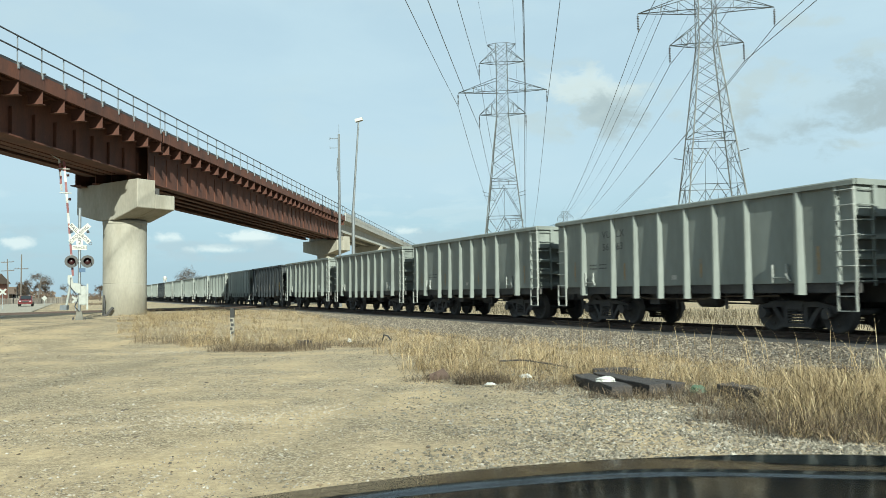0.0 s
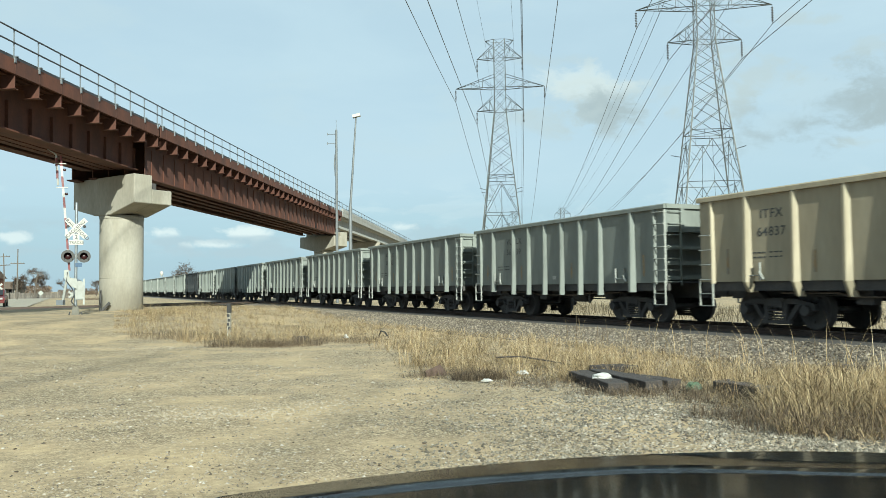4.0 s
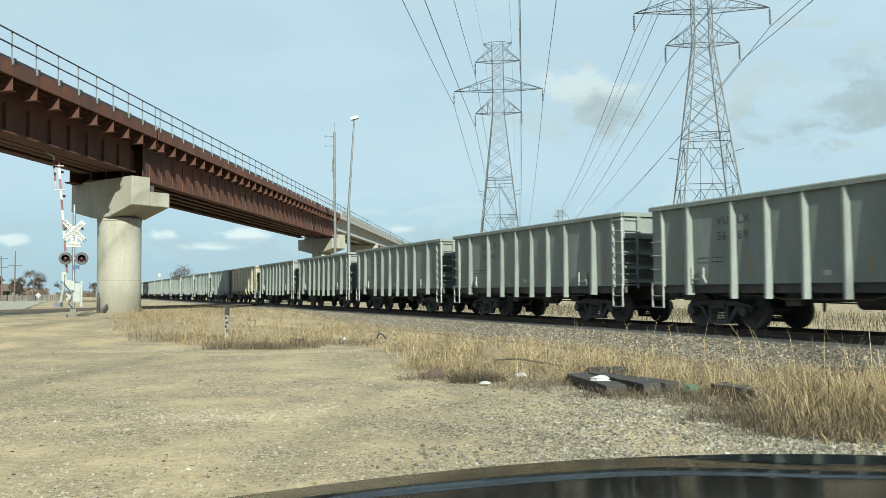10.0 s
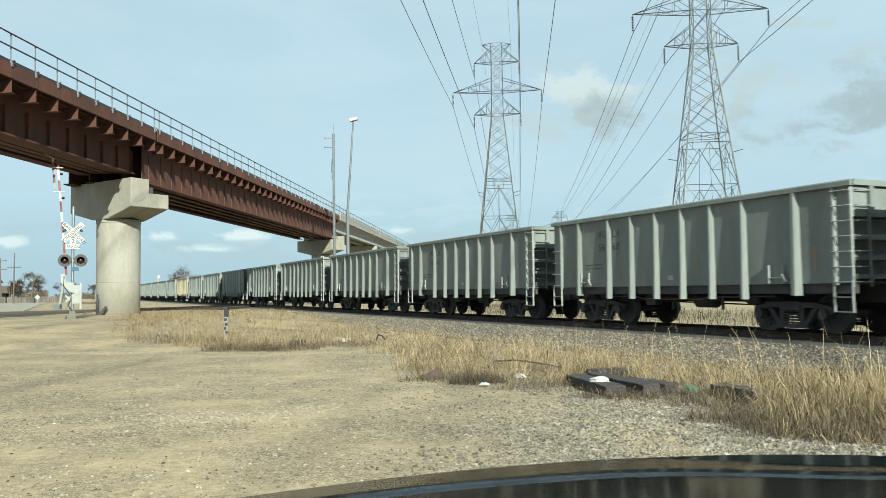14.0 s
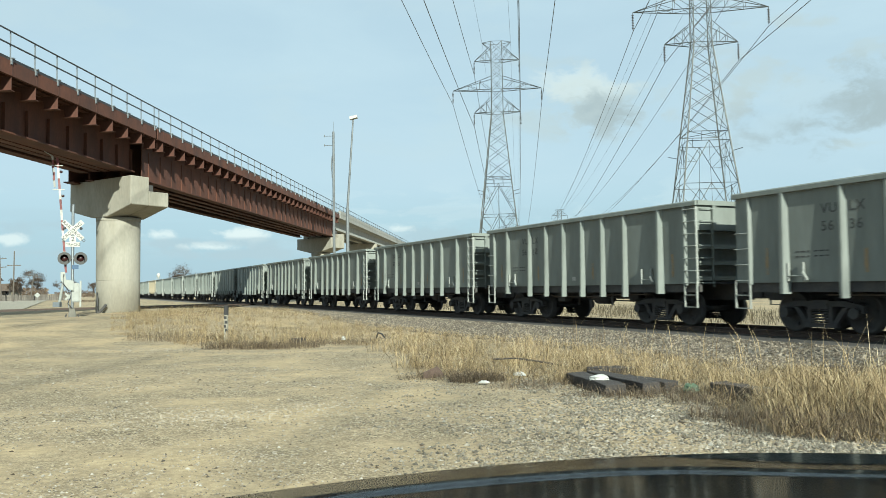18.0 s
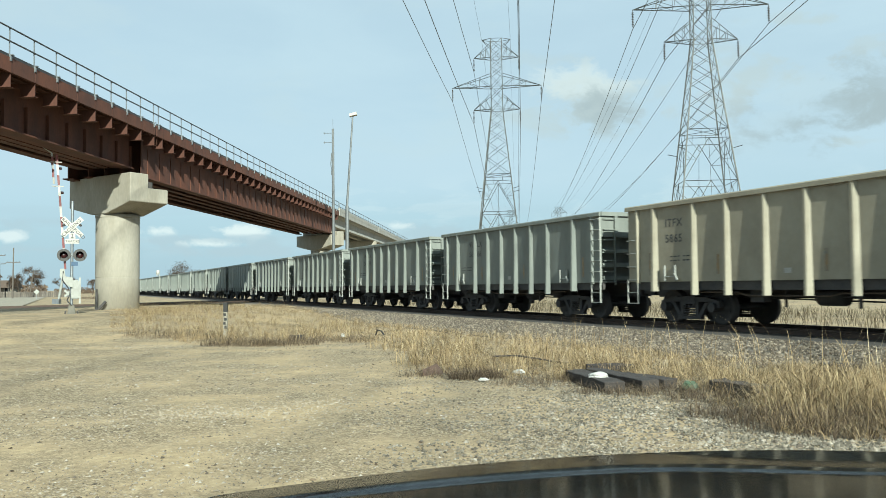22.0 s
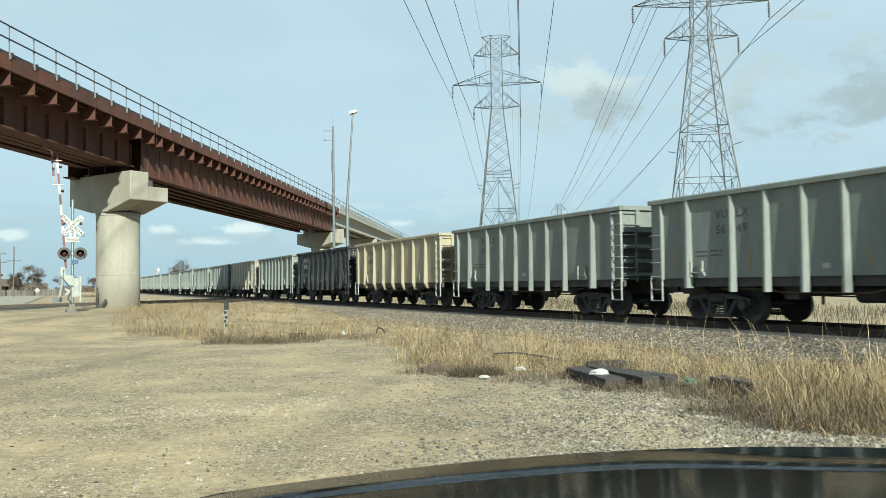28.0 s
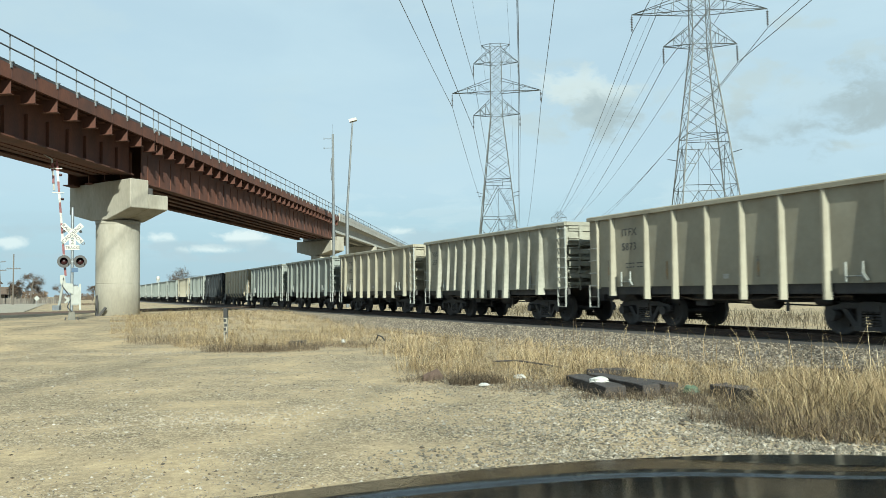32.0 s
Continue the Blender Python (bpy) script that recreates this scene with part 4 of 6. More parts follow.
def pier(x, y, top, seat2, turn, base, half=2.22, drop=1.66):
    """A hammerhead pier: a tall front seat, a lower ledge behind it, and a round column."""
    p = thing("bridge_pier", pose(x, y, base, 0, 0, turn), "pale concrete hammerhead pier with a round column", "bridge pier")
    h = top - base
    zc = h - drop
    bm = bmesh.new()
    lathe(bm, [(1.08, -0.6), (1.08, 1.60), (1.08, 1.612), (1.068, 1.617), (1.068, 1.633), (1.08, 1.638), (1.08, 1.65), (1.08, zc - 0.17), (1.08, zc - 0.16)], (0, 0, 0), "z", 64)
    part("column", bm, CONC, p, "round concrete column with water stains")
    bm = bmesh.new()
    lathe(bm, [(1.095, zc - 0.16), (1.10, zc - 0.15), (1.10, zc + 0.02)], (0, 0, 0), "z", 64)
    part("collar", bm, CONC, p)
    outline = [(-half, zc + 0.46), (-0.62, zc), (0.62, zc), (half, zc + 0.52)]
    bm = bmesh.new()
    prism(bm, outline + [(half, h), (-half, h)], "y", -1.12, -0.06)
    bmesh.ops.bevel(bm, geom=bm.edges[:], offset=0.03, segments=1, affect="EDGES")
    part("cap", bm, CONC, p, "concrete hammerhead cap")
    bm = bmesh.new()
    prism(bm, outline + [(half, seat2 - base), (-half, seat2 - base)], "y", -0.058, 1.12)
    bmesh.ops.bevel(bm, geom=bm.edges[:], offset=0.03, segments=1, affect="EDGES")
    part("ledge", bm, CONC, p)
    for bx in (-1.6, 1.6):
        part("bearing", boxes((bx - 0.3, bx + 0.3, -0.75, -0.25, h, h + 0.07)), UNDER, p)
        part("bearing", boxes((bx - 0.3, bx + 0.3, 0.2, 0.7, seat2 - base, seat2 - base + 0.42)), UNDER, p)
    return p


pier(-17.03, 41.5, 7.34, 6.63, -33.4, 0.50, 2.62, 1.96)
q = Vector((BR_X, PIER_Y, 0)) + BU * PIER2 + BV * -2.3
pier(q.x, q.y, deck_z(PIER2) - 2.95, deck_z(PIER2) - 2.5, -33.4, 0.2, 2.7, 1.7)
for a in (1, 2, 3):
    q = Vector((BR_X, PIER_Y, 0)) + BU * (PIER2 + 35 * a) + BV * -2.7
    pier(q.x, q.y, deck_z(PIER2 + 35 * a) - 1.99, deck_z(PIER2 + 35 * a) - 2.4, 0.0, 0.2, 2.4)

# ---- transmission line ----
LINE_AZ, BACK_AZ = radians(5.4), radians(5.8)      # the line turns a little at these towers


def lattice_tower(x, y, wide, arms, turn, label):
    """A square lattice tower; wide widens its plan, arms: (level, half span, rise) of each pair of crossarms."""
    tw = thing("transmission_tower", pose(x, y, 0, 0, 0, turn), label, "transmission tower", "power line towers")
    lace = bmesh.new()
    H, W, TW = 37.6, 3.75 * wide, 0.85 * wide        # height, half width at the ground and at the waist
    waist = arms[0][0]

    def half(z):
        return TW + (W - TW) * (1 - z / waist) if z < waist else TW + (0.8 * wide - TW) * (z - waist) / (H - waist)

    def c(i, z):
        h = half(z)
        i %= 4
        return Vector(((1, 1, -1, -1)[i] * h, (1, -1, -1, 1)[i] * h, z))
    body = [(0.0, 6.5, "knee"), (6.5, 12.0, "knee"), (12.0, 16.5, "knee"), (16.5, 17.5, "belt"), (17.5, 20.1, "cross"), (20.1, 22.3, "cross"), (22.3, 24.1, "cross"), (24.1, 25.7, "cross"), (25.7, waist, "cross")]
    tops = [waist, 28.9, arms[1][0], 32.2, 33.5, 34.8, 36.2, H]
    body += [(p, q, "cross") for p, q in zip(tops, tops[1:])]
    for i in range(4):
        bm_leg = bmesh.new()
        for lo, hi, kind in body:
            bar(bm_leg, c(i, lo), c(i, hi), 0.085 if lo < waist else 0.06, 4)
            p0, p1, q0, q1 = c(i, lo), c(i + 1, lo), c(i, hi), c(i + 1, hi)
            if kind == "cross":
                bar(lace, p0, q1, 0.036, 3)
                bar(lace, p1, q0, 0.036, 3)
            elif kind == "belt":
                bar(lace, p0, p1, 0.04, 3)
                bar(lace, q0, q1, 0.04, 3)
                for f in (0.33, 0.67):
                    bar(lace, p0.lerp(p1, f), q0.lerp(q1, f), 0.025, 3)
                bar(lace, q0, c(i + 2, hi), 0.03, 3)
            else:
                mid = (q0 + q1) / 2
                bar(lace, p0, mid, 0.042, 3)
                bar(lace, p1, mid, 0.042, 3)
                bar(lace, q0, q1, 0.04, 3)
                for foot, head in ((p0, q0), (p1, q1)):
                    bar(lace, foot.lerp(head, 0.5), foot.lerp(mid, 0.5), 0.026, 3)
                    bar(lace, foot.lerp(head, 0.72), foot.lerp(mid, 0.5), 0.026, 3)
                    bar(lace, head, foot.lerp(mid, 0.66), 0.026, 3)
                bar(lace, mid, (p0 + p1) / 2, 0.024, 3)
        for z in (waist, arms[1][0], 34.8, H):
            bar(lace, c(i, z), c(i + 1, z), 0.036, 3)
        part("leg", bm_leg, LATTICE, tw)
        guard = bmesh.new()
        out = c(i, 15.3)
        tip = out + Vector((math.copysign(0.95, out.x), math.copysign(0.25, out.y), 0.25))
        bar(guard, out, tip, 0.035, 4)
        for f in (0.35, 0.65, 0.95):
            at = out.lerp(tip, f)
            bar(guard, at + Vector((0, -0.3, 0)), at + Vector((0, 0.3, 0)), 0.018, 4)
        part("climbing_guard", guard, LATTICE, tw)
        steps = bmesh.new()
        if i == 0:
            for k in range(48):
                at = c(i, 5.0 + 0.45 * k)
                bar(steps, at, at + Vector((0.2, 0, 0)), 0.014, 4)
            part("step_bolts", steps, LATTICE, tw)
        else:
            steps.free()
    part("lacing", lace, LATTICE, tw)
    tips = []
    for z, reach, rise in arms:
        for sx in (1, -1):
            arm = new("crossarm")
            arm.parent = tw
            tip = Vector((sx * reach, 0, z + 0.1))

            def member(name, p, q, r):
                bm = bmesh.new()
                bar(bm, p, q, r, 4)
                part(name, bm, LATTICE, arm)
            for sy in (1, -1):
                h = half(z)
                root, top = Vector((sx * h, sy * h, z)), Vector((sx * half(z + rise), sy * half(z + rise), z + rise))
                member("chord", root, tip, 0.05)
                member("chord", top, tip, 0.042)
                for f in (0.3, 0.6):
                    member("brace", root.lerp(tip, f), top.lerp(tip, f), 0.028)
                    member("brace", root.lerp(tip, max(0, f - 0.3)), top.lerp(tip, f), 0.028)
            for f in (0.3, 0.6):
                member("brace", Vector((sx * half(z), half(z), z)).lerp(tip, f), Vector((sx * half(z), -half(z), z)).lerp(tip, f - 0.3), 0.026)
            bm = bmesh.new()
            for k in range(9):
                lathe(bm, [(0.03, -0.25 - 0.18 * k), (0.145, -0.31 - 0.18 * k), (0.05, -0.37 - 0.18 * k)], (sx * reach, 0, z + 0.1), "z", 8)
            bar(bm, (sx * reach, 0, z + 0.1), (sx * reach, 0, z - 1.95), 0.025, 4)
            part("insulator_string", bm, UNDER, tw, "dark disc insulators")
            tips.append((sx * reach, z - 1.95))
    bm = bmesh.new()
    for sx in (1, -1):
        for sy in (1, -1):
            bar(bm, (sx * 0.8, sy * 0.8, H), (sx * 2.1, 0, H), 0.04, 4)
            bar(bm, (sx * 0.8, sy * 0.8, H - 1.2), (sx * 2.1, 0, H), 0.04, 4)
    part("peak", bm, LATTICE, tw)
    tips += [(2.1, H), (-2.1, H)]
    return tips


def power_line(x, y, wide, arms, back, ahead):
    """A tower at (x, y), the next ones behind the car and ahead, and the wires between them."""
    at = Vector((x, y, 0))
    ends = [at - Vector((math.sin(BACK_AZ), math.cos(BACK_AZ), 0)) * back, at, at + Vector((math.sin(LINE_AZ), math.cos(LINE_AZ), 0)) * ahead]
    across = Vector((math.cos(LINE_AZ), -math.sin(LINE_AZ), 0))
    for p in ends:
        tips = lattice_tower(p.x, p.y, wide, arms, -math.degrees(LINE_AZ), "grey steel lattice transmission tower with three crossarms")
    for v, z in tips:
        for p, q in zip(ends, ends[1:]):
            bm = bmesh.new()
            n = 24
            sag = 4.6 if z < 36 else 3.5
            pts = [p.lerp(q, i / n) + across * v + Vector((0, 0, z - sag * 4 * (i / n) * (1 - i / n))) for i in range(n + 1)]
            tube(bm, pts, 0.034 if z < 36 else 0.016, 5)
            tagged(link_mesh("power_line_wire", bm, WIRE), "dark conductor wire strung between lattice towers", "power line", "conductor wires")


power_line(8.3, 115.0, 1.0, ((27.1, 3.4, 2.3), (30.5, 6.5, 1.9), (34.8, 3.3, 2.2)), 300, 270)
power_line(27.95, 83.5, 1.09, ((27.25, 3.85, 2.3), (30.9, 7.1, 2.0), (34.8, 3.6, 2.2)), 300, 287)
# ---- level crossing ----


def curve_tube(bm, pts, r, sides=6):
    tube(bm, pts, r, sides)


def crossing_signal(x, y, z, turn):
    sg = thing("crossing_signal", pose(x, y, z, 0, 0, turn) @ Matrix.Scale(1.08, 4), "railroad crossing signal with red-and-white gate arm raised", "crossing signal")
    # local x to the right as drivers see it, -y towards them
    bm = bmesh.new()
    bar(bm, (0, 0, 0.1), (0, 0, 4.5), 0.055, 14)
    part("mast", bm, GALV, sg, "galvanised mast")
    bm = bmesh.new()
    prism(bm, [(-0.17, 0), (0.17, 0), (0.14, 0.06), (0.10, 0.36), (-0.10, 0.36), (-0.14, 0.06)], "y", -0.13, 0.13)
    part("base", bm, mat("weathered_base_casting", (0.12, 0.115, 0.095), 0.7, alt=(0.07, 0.066, 0.055), scale=6, amount=0.8), sg, "weathered grey base casting")
    for bx, by in ((-0.26, -0.12), (0.26, -0.12), (-0.26, 0.12), (0.26, 0.12)):
        bm = bmesh.new()
        bar(bm, (bx * 0.8, by, 0.12), (bx, by * 1.5, -0.1), 0.025)
        part("anchor_bolt", bm, UNDER, sg)
    for ang, words, off in ((45, ("RAIL", "ROAD"), 0.0), (-45, ("CROSSING",), -0.004)):
        blade = new("crossbuck_blade")
        blade.parent = sg
        a = math.radians(-ang)
        blade.matrix_basis = Matrix.Translation((0, -0.075 + off * 4, 3.46)) @ Matrix.Rotation(math.radians(ang if len(words) == 2 else ang), 4, "Y")
        part("panel", boxes((-0.50, 0.50, -0.004, 0.004, -0.10, 0.10)), PAINTW, blade, "white crossbuck blade")
        if len(words) == 2:
            text_part(words[0], 0.175, PAINTK, blade, pose(-0.485, -0.0065, -0.06, 90, 0, 0))
            text_part(words[1], 0.175, PAINTK, blade, pose(0.10, -0.0065, -0.06, 90, 0, 0))
        else:
            text_part(words[0], 0.172, PAINTK, blade, pose(-0.485, -0.0065, -0.06, 90, 0, 0))
    plate = part("number_plate", boxes((-0.12, 0.12, -0.09, -0.08, 3.0, 3.22)), PAINTW, sg, "white plate with the number of tracks")
    text_part("2", 0.24, PAINTK, sg, pose(-0.06, -0.093, 3.03, 90, 0, 0))
    part("track_plate", boxes((-0.26, 0.26, -0.09, -0.08, 2.80, 2.99)), PAINTW, sg)
    text_part("TRACKS", 0.13, PAINTK, sg, pose(-0.24, -0.093, 2.85, 90, 0, 0))
    for lx in (-0.29, 0.29):
        lamp = new("flasher_lamp")
        lamp.parent = sg
        lamp.matrix_basis = pose(lx, -0.12, 2.34)
        bm = bmesh.new()
        lathe(bm, [(0.25, 0.0), (0.25, 0.012), (0.14, 0.02), (0.02, 0.03)], (0, 0, 0), "y", 28)
        part("background", bm, PAINTK, lamp, "round black background disc")
        bm = bmesh.new()
        n = 16
        for i in range(n):
            a0, a1 = math.pi * (-0.15 + 1.3 * i / n), math.pi * (-0.15 + 1.3 * (i + 1) / n)
            f = [bm.verts.new((0.145 * math.cos(t), yy, 0.145 * math.sin(t))) for t, yy in ((a0, -0.002), (a1, -0.002), (a1, -0.26), (a0, -0.26))]
            bm.faces.new(f)
        part("hood", bm, PAINTK, lamp)
        bm = bmesh.new()
        lathe(bm, [(0.13, -0.003), (0.105, -0.03), (0.02, -0.045)], (0, 0, 0), "y", 24)
        part("lens", bm, GLASSR, lamp, "dark red lens, unlit")
    bm = bmesh.new()
    bar(bm, (-0.29, -0.03, 2.34), (0.29, -0.03, 2.34), 0.03, 8)
    part("lamp_bar", bm, GALV, sg)
    part("notice_plate", boxes((-0.02, 0.22, -0.085, -0.077, 1.92, 2.08)), mat("blue_sign", (0.015, 0.055, 0.12), 0.5), sg, "small blue notice")
    # gate mechanism and its counterweight casting
    bm = bmesh.new()
    box(bm, -0.02, 0.26, -0.12, 0.14, 0.60, 1.36)
    bmesh.ops.bevel(bm, geom=bm.edges[:], offset=0.03, segments=2, affect="EDGES")
    part("gate_mechanism", bm, PALE, sg, "white painted gate mechanism box")
    part("box_cover", boxes((0.265, 0.33, -0.12, 0.14, 0.42, 1.45)), PALE, sg)
    bm = bmesh.new()
    prism(bm, [(-0.42, 1.8), (-0.26, 1.8), (-0.22, 1.5), (0.05, 1.45), (0.05, 1.05), (-0.1, 1.1), (-0.3, 1.3), (-0.42, 1.5)], "y", -0.2, -0.15)
    part("arm_support", bm, PALE, sg)
    bm = bmesh.new()
    curve_tube(bm, [(-0.3, -0.21, 1.7), (-0.33, -0.22, 1.35), (-0.12, -0.22, 1.05), (-0.05, -0.22, 0.8), (-0.16, -0.2, 0.55), (0.0, -0.15, 0.36)], 0.022)
    part("cable", bm, PAINTK, sg, "black rubber cable")
    # raised arm: red and white boards
    lean = Vector((-0.078, 0, 1)).normalized()
    p0 = Vector((-0.235, 0.06, 1.78))
    L, n = 4.6, 11
    for i in range(n):
        bm = bmesh.new()
        a, b = p0 + lean * (L * i / n), p0 + lean * (L * (i + 1) / n)
        w = 0.042
        vs = [bm.verts.new(p + Vector((sx * w, sy * 0.02, 0))) for p in (a, b) for sx, sy in ((-1, -1), (1, -1), (1, 1), (-1, 1))]
        for f in ((0, 1, 5, 4), (1, 2, 6, 5), (2, 3, 7, 6), (3, 0, 4, 7), (3, 2, 1, 0), (4, 5, 6, 7)):
            bm.faces.new([vs[k] for k in f])
        part("arm_board", bm, PAINTR if i % 2 == 0 else PAINTW, sg)
    bm = bmesh.new()
    t1, t0 = p0 + lean * (L + 0.05) + Vector((-0.17, 0, 0)), p0 + lean * (L - 1.2) + Vector((-0.17, 0, 0))
    bar(bm, t0, t1, 0.038, 4)
    part("arm_tip", bm, PAINTW, sg)
    for d in (0.35, 0.75):
        bm = bmesh.new()
        c = t0 + (t1 - t0) * d
        box(bm, c.x - 0.04, c.x + 0.04, c.y - 0.042, c.y + 0.042, c.z - 0.16, c.z + 0.16)
        part("arm_stripe", bm, PAINTR, sg)
    bm = bmesh.new()
    bar(bm, t1, t1 + Vector((-0.3, 0, 0.18)), 0.03, 5, 0.01)
    part("tip_guard", bm, PAINTW, sg)
    for d in (0.72, 0.93):
        bm = bmesh.new()
        c = p0 + lean * (L * d)
        bar(bm, c + Vector((-0.25, -0.03, 0)), c + Vector((0.18, -0.03, 0)), 0.022, 5)
        part("arm_clamp", bm, PAINTW, sg)
        bm = bmesh.new()
        lathe(bm, [(0.03, -0.05), (0.055, -0.04), (0.055, 0.04), (0.03, 0.05)], (c.x + 0.12, c.y - 0.03, c.z - 0.25), "z", 10)
        part("arm_lamp", bm, GLASSR, sg)
    for sx in (-1, 1):
        bm = bmesh.new()
        bar(bm, (0, 0, 3.58), (sx * 0.28, 0, 3.58), 0.018)
        lathe(bm, [(0.02, -0.06), (0.07, -0.03), (0.02, 0.05)], (sx * 0.3, 0, 3.55), "z", 10)
        part("bell", bm, UNDER, sg)
    return sg


crossing_signal(-15.92, 34.0, lie(-15.92, 34.0) - 0.02, 24.0)
post = thing("marker_post", pose(-6.55, 23.9, lie(-6.55, 23.9)), "black and white banded wooden marker post in dry grass", "marker post")
part("shaft", boxes((-0.052, 0.052, -0.05, 0.05, -0.1, 1.06)), mat("weathered_white_wood", (0.30, 0.285, 0.235), 0.85, alt=(0.14, 0.125, 0.10), scale=9, amount=0.9), post)
part("cap", boxes((-0.058, 0.058, -0.056, 0.056, 0.78, 1.065)), PAINTK, post)
for z0, w0, w1 in ((0.66, -0.053, 0.03), (0.52, -0.03, 0.053), (0.40, -0.053, 0.02), (0.28, -0.02, 0.053)):
    part("band", boxes((w0, w1, -0.054, -0.045, z0, z0 + 0.085)), PAINTK, post)
pipe = thing("pipe_post", pose(-17.5, 40.1, lie(-17.5, 40.1)), "thin grey steel pipe post beside the pier", "post")
bm = bmesh.new()
bar(bm, (0, 0, -0.1), (0, 0, 1.05), 0.04, 10)
part("pipe", bm, UNDER, pipe)
bm = bmesh.new()
bar(bm, (0.1, -0.05, 0.0), (0.45, 0.0, 0.42), 0.07, 10)
part("leaning_pipe", bm, UNDER, pipe)

# ---- road, branch track ----
road = ribbon("road", -330, 900, 8.0, [(19.4, 0), (27.5, 0)], ASPH)
for v in road.data.vertices:
    v.co.z = max(lie(v.co.x, v.co.y), 0.2 if v.co.y > 40 else 0) + 0.02
tagged(road, "weathered grey road beside the railway", "road", kind="structure")


def strip(name, pts, w, material, z):
    """A level ribbon of width w along a line of plan points."""
    verts, faces = [], []
    for i, p in enumerate(pts):
        a, b = Vector(pts[max(0, i - 1)]), Vector(pts[min(len(pts) - 1, i + 1)])
        d = (b - a).normalized()
        n = Vector((d.y, -d.x))
        for s in (-1, 1):
            x, y = p[0] + s * n.x * w / 2, p[1] + s * n.y * w / 2
            verts.append((x, y, max(lie(x, y), 0.2) + z))
        if i:
            faces.append((2 * i - 2, 2 * i - 1, 2 * i + 1, 2 * i))
    me = bpy.data.meshes.new(name)
    me.from_pydata(verts, [], faces)
    me.materials.append(material)
    return new(name, me)


def bezier(p0, p1, p2, p3, n):
    p0, p1, p2, p3 = (Vector(p) for p in (p0, p1, p2, p3))
    return [tuple(p0 * (1 - t) ** 3 + p1 * 3 * t * (1 - t) ** 2 + p2 * 3 * t * t * (1 - t) + p3 * t ** 3) for t in (i / n for i in range(n + 1))]


BRANCH = bezier((-75, 38), (-45, 48), (-26, 54), (-19.5, 73), 24)
tagged(strip("track_bed", BRANCH, 9.0, DARKBED, 0.05), "dark bed of a branch track crossing the road", "track bed", kind="structure")
for off in (-3.0, -1.5, 1.5, 3.0):
    pts = []
    for i, p in enumerate(BRANCH):
        a, b = Vector(BRANCH[max(0, i - 1)]), Vector(BRANCH[min(len(BRANCH) - 1, i + 1)])
        d = (b - a).normalized()
        x, y = p[0] + d.y * off, p[1] - d.x * off
        pts.append((x, y, max(lie(x, y), 0.2) + 0.10))
    bm = bmesh.new()
    tube(bm, pts, 0.06, 4)
    tagged(link_mesh("rail", bm, RAILRUST), "rust-brown steel rail of the branch track", "rail", "rails", "structure")

# ---- lamp pole, radio mast ----


POLEGREY = mat("weathered_grey_pole_steel", (0.13, 0.14, 0.145), 0.55, 0.2, alt=(0.09, 0.10, 0.105), scale=1.5, amount=0.6)


def lamp_pole():
    p = thing("light_pole", pose(-8.55, 71.0, 0.2), "tall slender grey pole with a floodlight on top", "light pole")
    top = Vector((0.6, 0, 16.8))
    bm = bmesh.new()
    bar(bm, (0, 0, -0.2), (0.03, 0, 8.6), 0.17, 12, 0.15)
    bar(bm, (0.03, 0, 8.6), top, 0.11, 10, 0.07)
    part("shaft", bm, POLEGREY, p)
    bm = bmesh.new()
    box(bm, 0.3, 1.0, -0.25, 0.25, 16.75, 17.0)
    bmesh.ops.rotate(bm, verts=bm.verts[:], cent=(0.65, 0, 16.8), matrix=Matrix.Rotation(radians(-14), 3, "Y"))
    part("floodlight", bm, PAINTW, p, "pale floodlight head")


def radio_mast():
    p = thing("radio_mast", pose(-9.75, 71.0, 0.2), "slender grey radio mast with two side antennas", "radio mast")
    bm = bmesh.new()
    bar(bm, (0, 0, -0.2), (0, 0, 15.6), 0.14, 10, 0.10)
    bar(bm, (0, 0, 15.6), (0, 0, 16.5), 0.015)
    part("shaft", bm, POLEGREY, p)
    for z in (15.2, 14.35):
        bm = bmesh.new()
        bar(bm, (0, 0, z), (-0.85, 0, z), 0.025)
        bar(bm, (-0.8, 0, z - 0.1), (-0.8, 0, z + 0.12), 0.03)
        part("antenna", bm, POLEGREY, p)
    bm = bmesh.new()
    curve_tube(bm, [(-0.12, 0, 13.4), (-0.2, 0, 12.4), (-0.13, 0, 11.4)], 0.05)
    part("cable_loop", bm, POLEGREY, p)


lamp_pole()
radio_mast()
# ---- dry grass, gravel, litter ----


def island_mat(name, ramp, rough=0.85, translucent=0.0):
    """Colour varies from piece to piece of one mesh; ramp: list of (position, colour)."""
    m = bpy.data.materials.new(name)
    m.use_nodes = True
    nt = m.node_tree
    b = nt.nodes["Principled BSDF"]
    b.inputs["Roughness"].default_value = rough
    b.inputs["Specular IOR Level"].default_value = 0.25
    g = nt.nodes.new("ShaderNodeNewGeometry")
    r = nt.nodes.new("ShaderNodeValToRGB")
    while len(r.color_ramp.elements) < len(ramp):
        r.color_ramp.elements.new(0.5)
    for el, (p, c) in zip(r.color_ramp.elements, ramp):
        el.position, el.color = p, (*c, 1)
    nt.links.new(g.outputs["Random Per Island"], r.inputs["Fac"])
    nt.links.new(r.outputs["Color"], b.inputs["Base Color"])
    return m


def mesh_object(name, verts, faces, material, smooth_faces=False):
    me = bpy.data.meshes.new(name)
    me.from_pydata(verts, [], faces)
    if smooth_faces:
        me.polygons.foreach_set("use_smooth", [True] * len(faces))
    me.materials.append(material)
    return new(name, me)


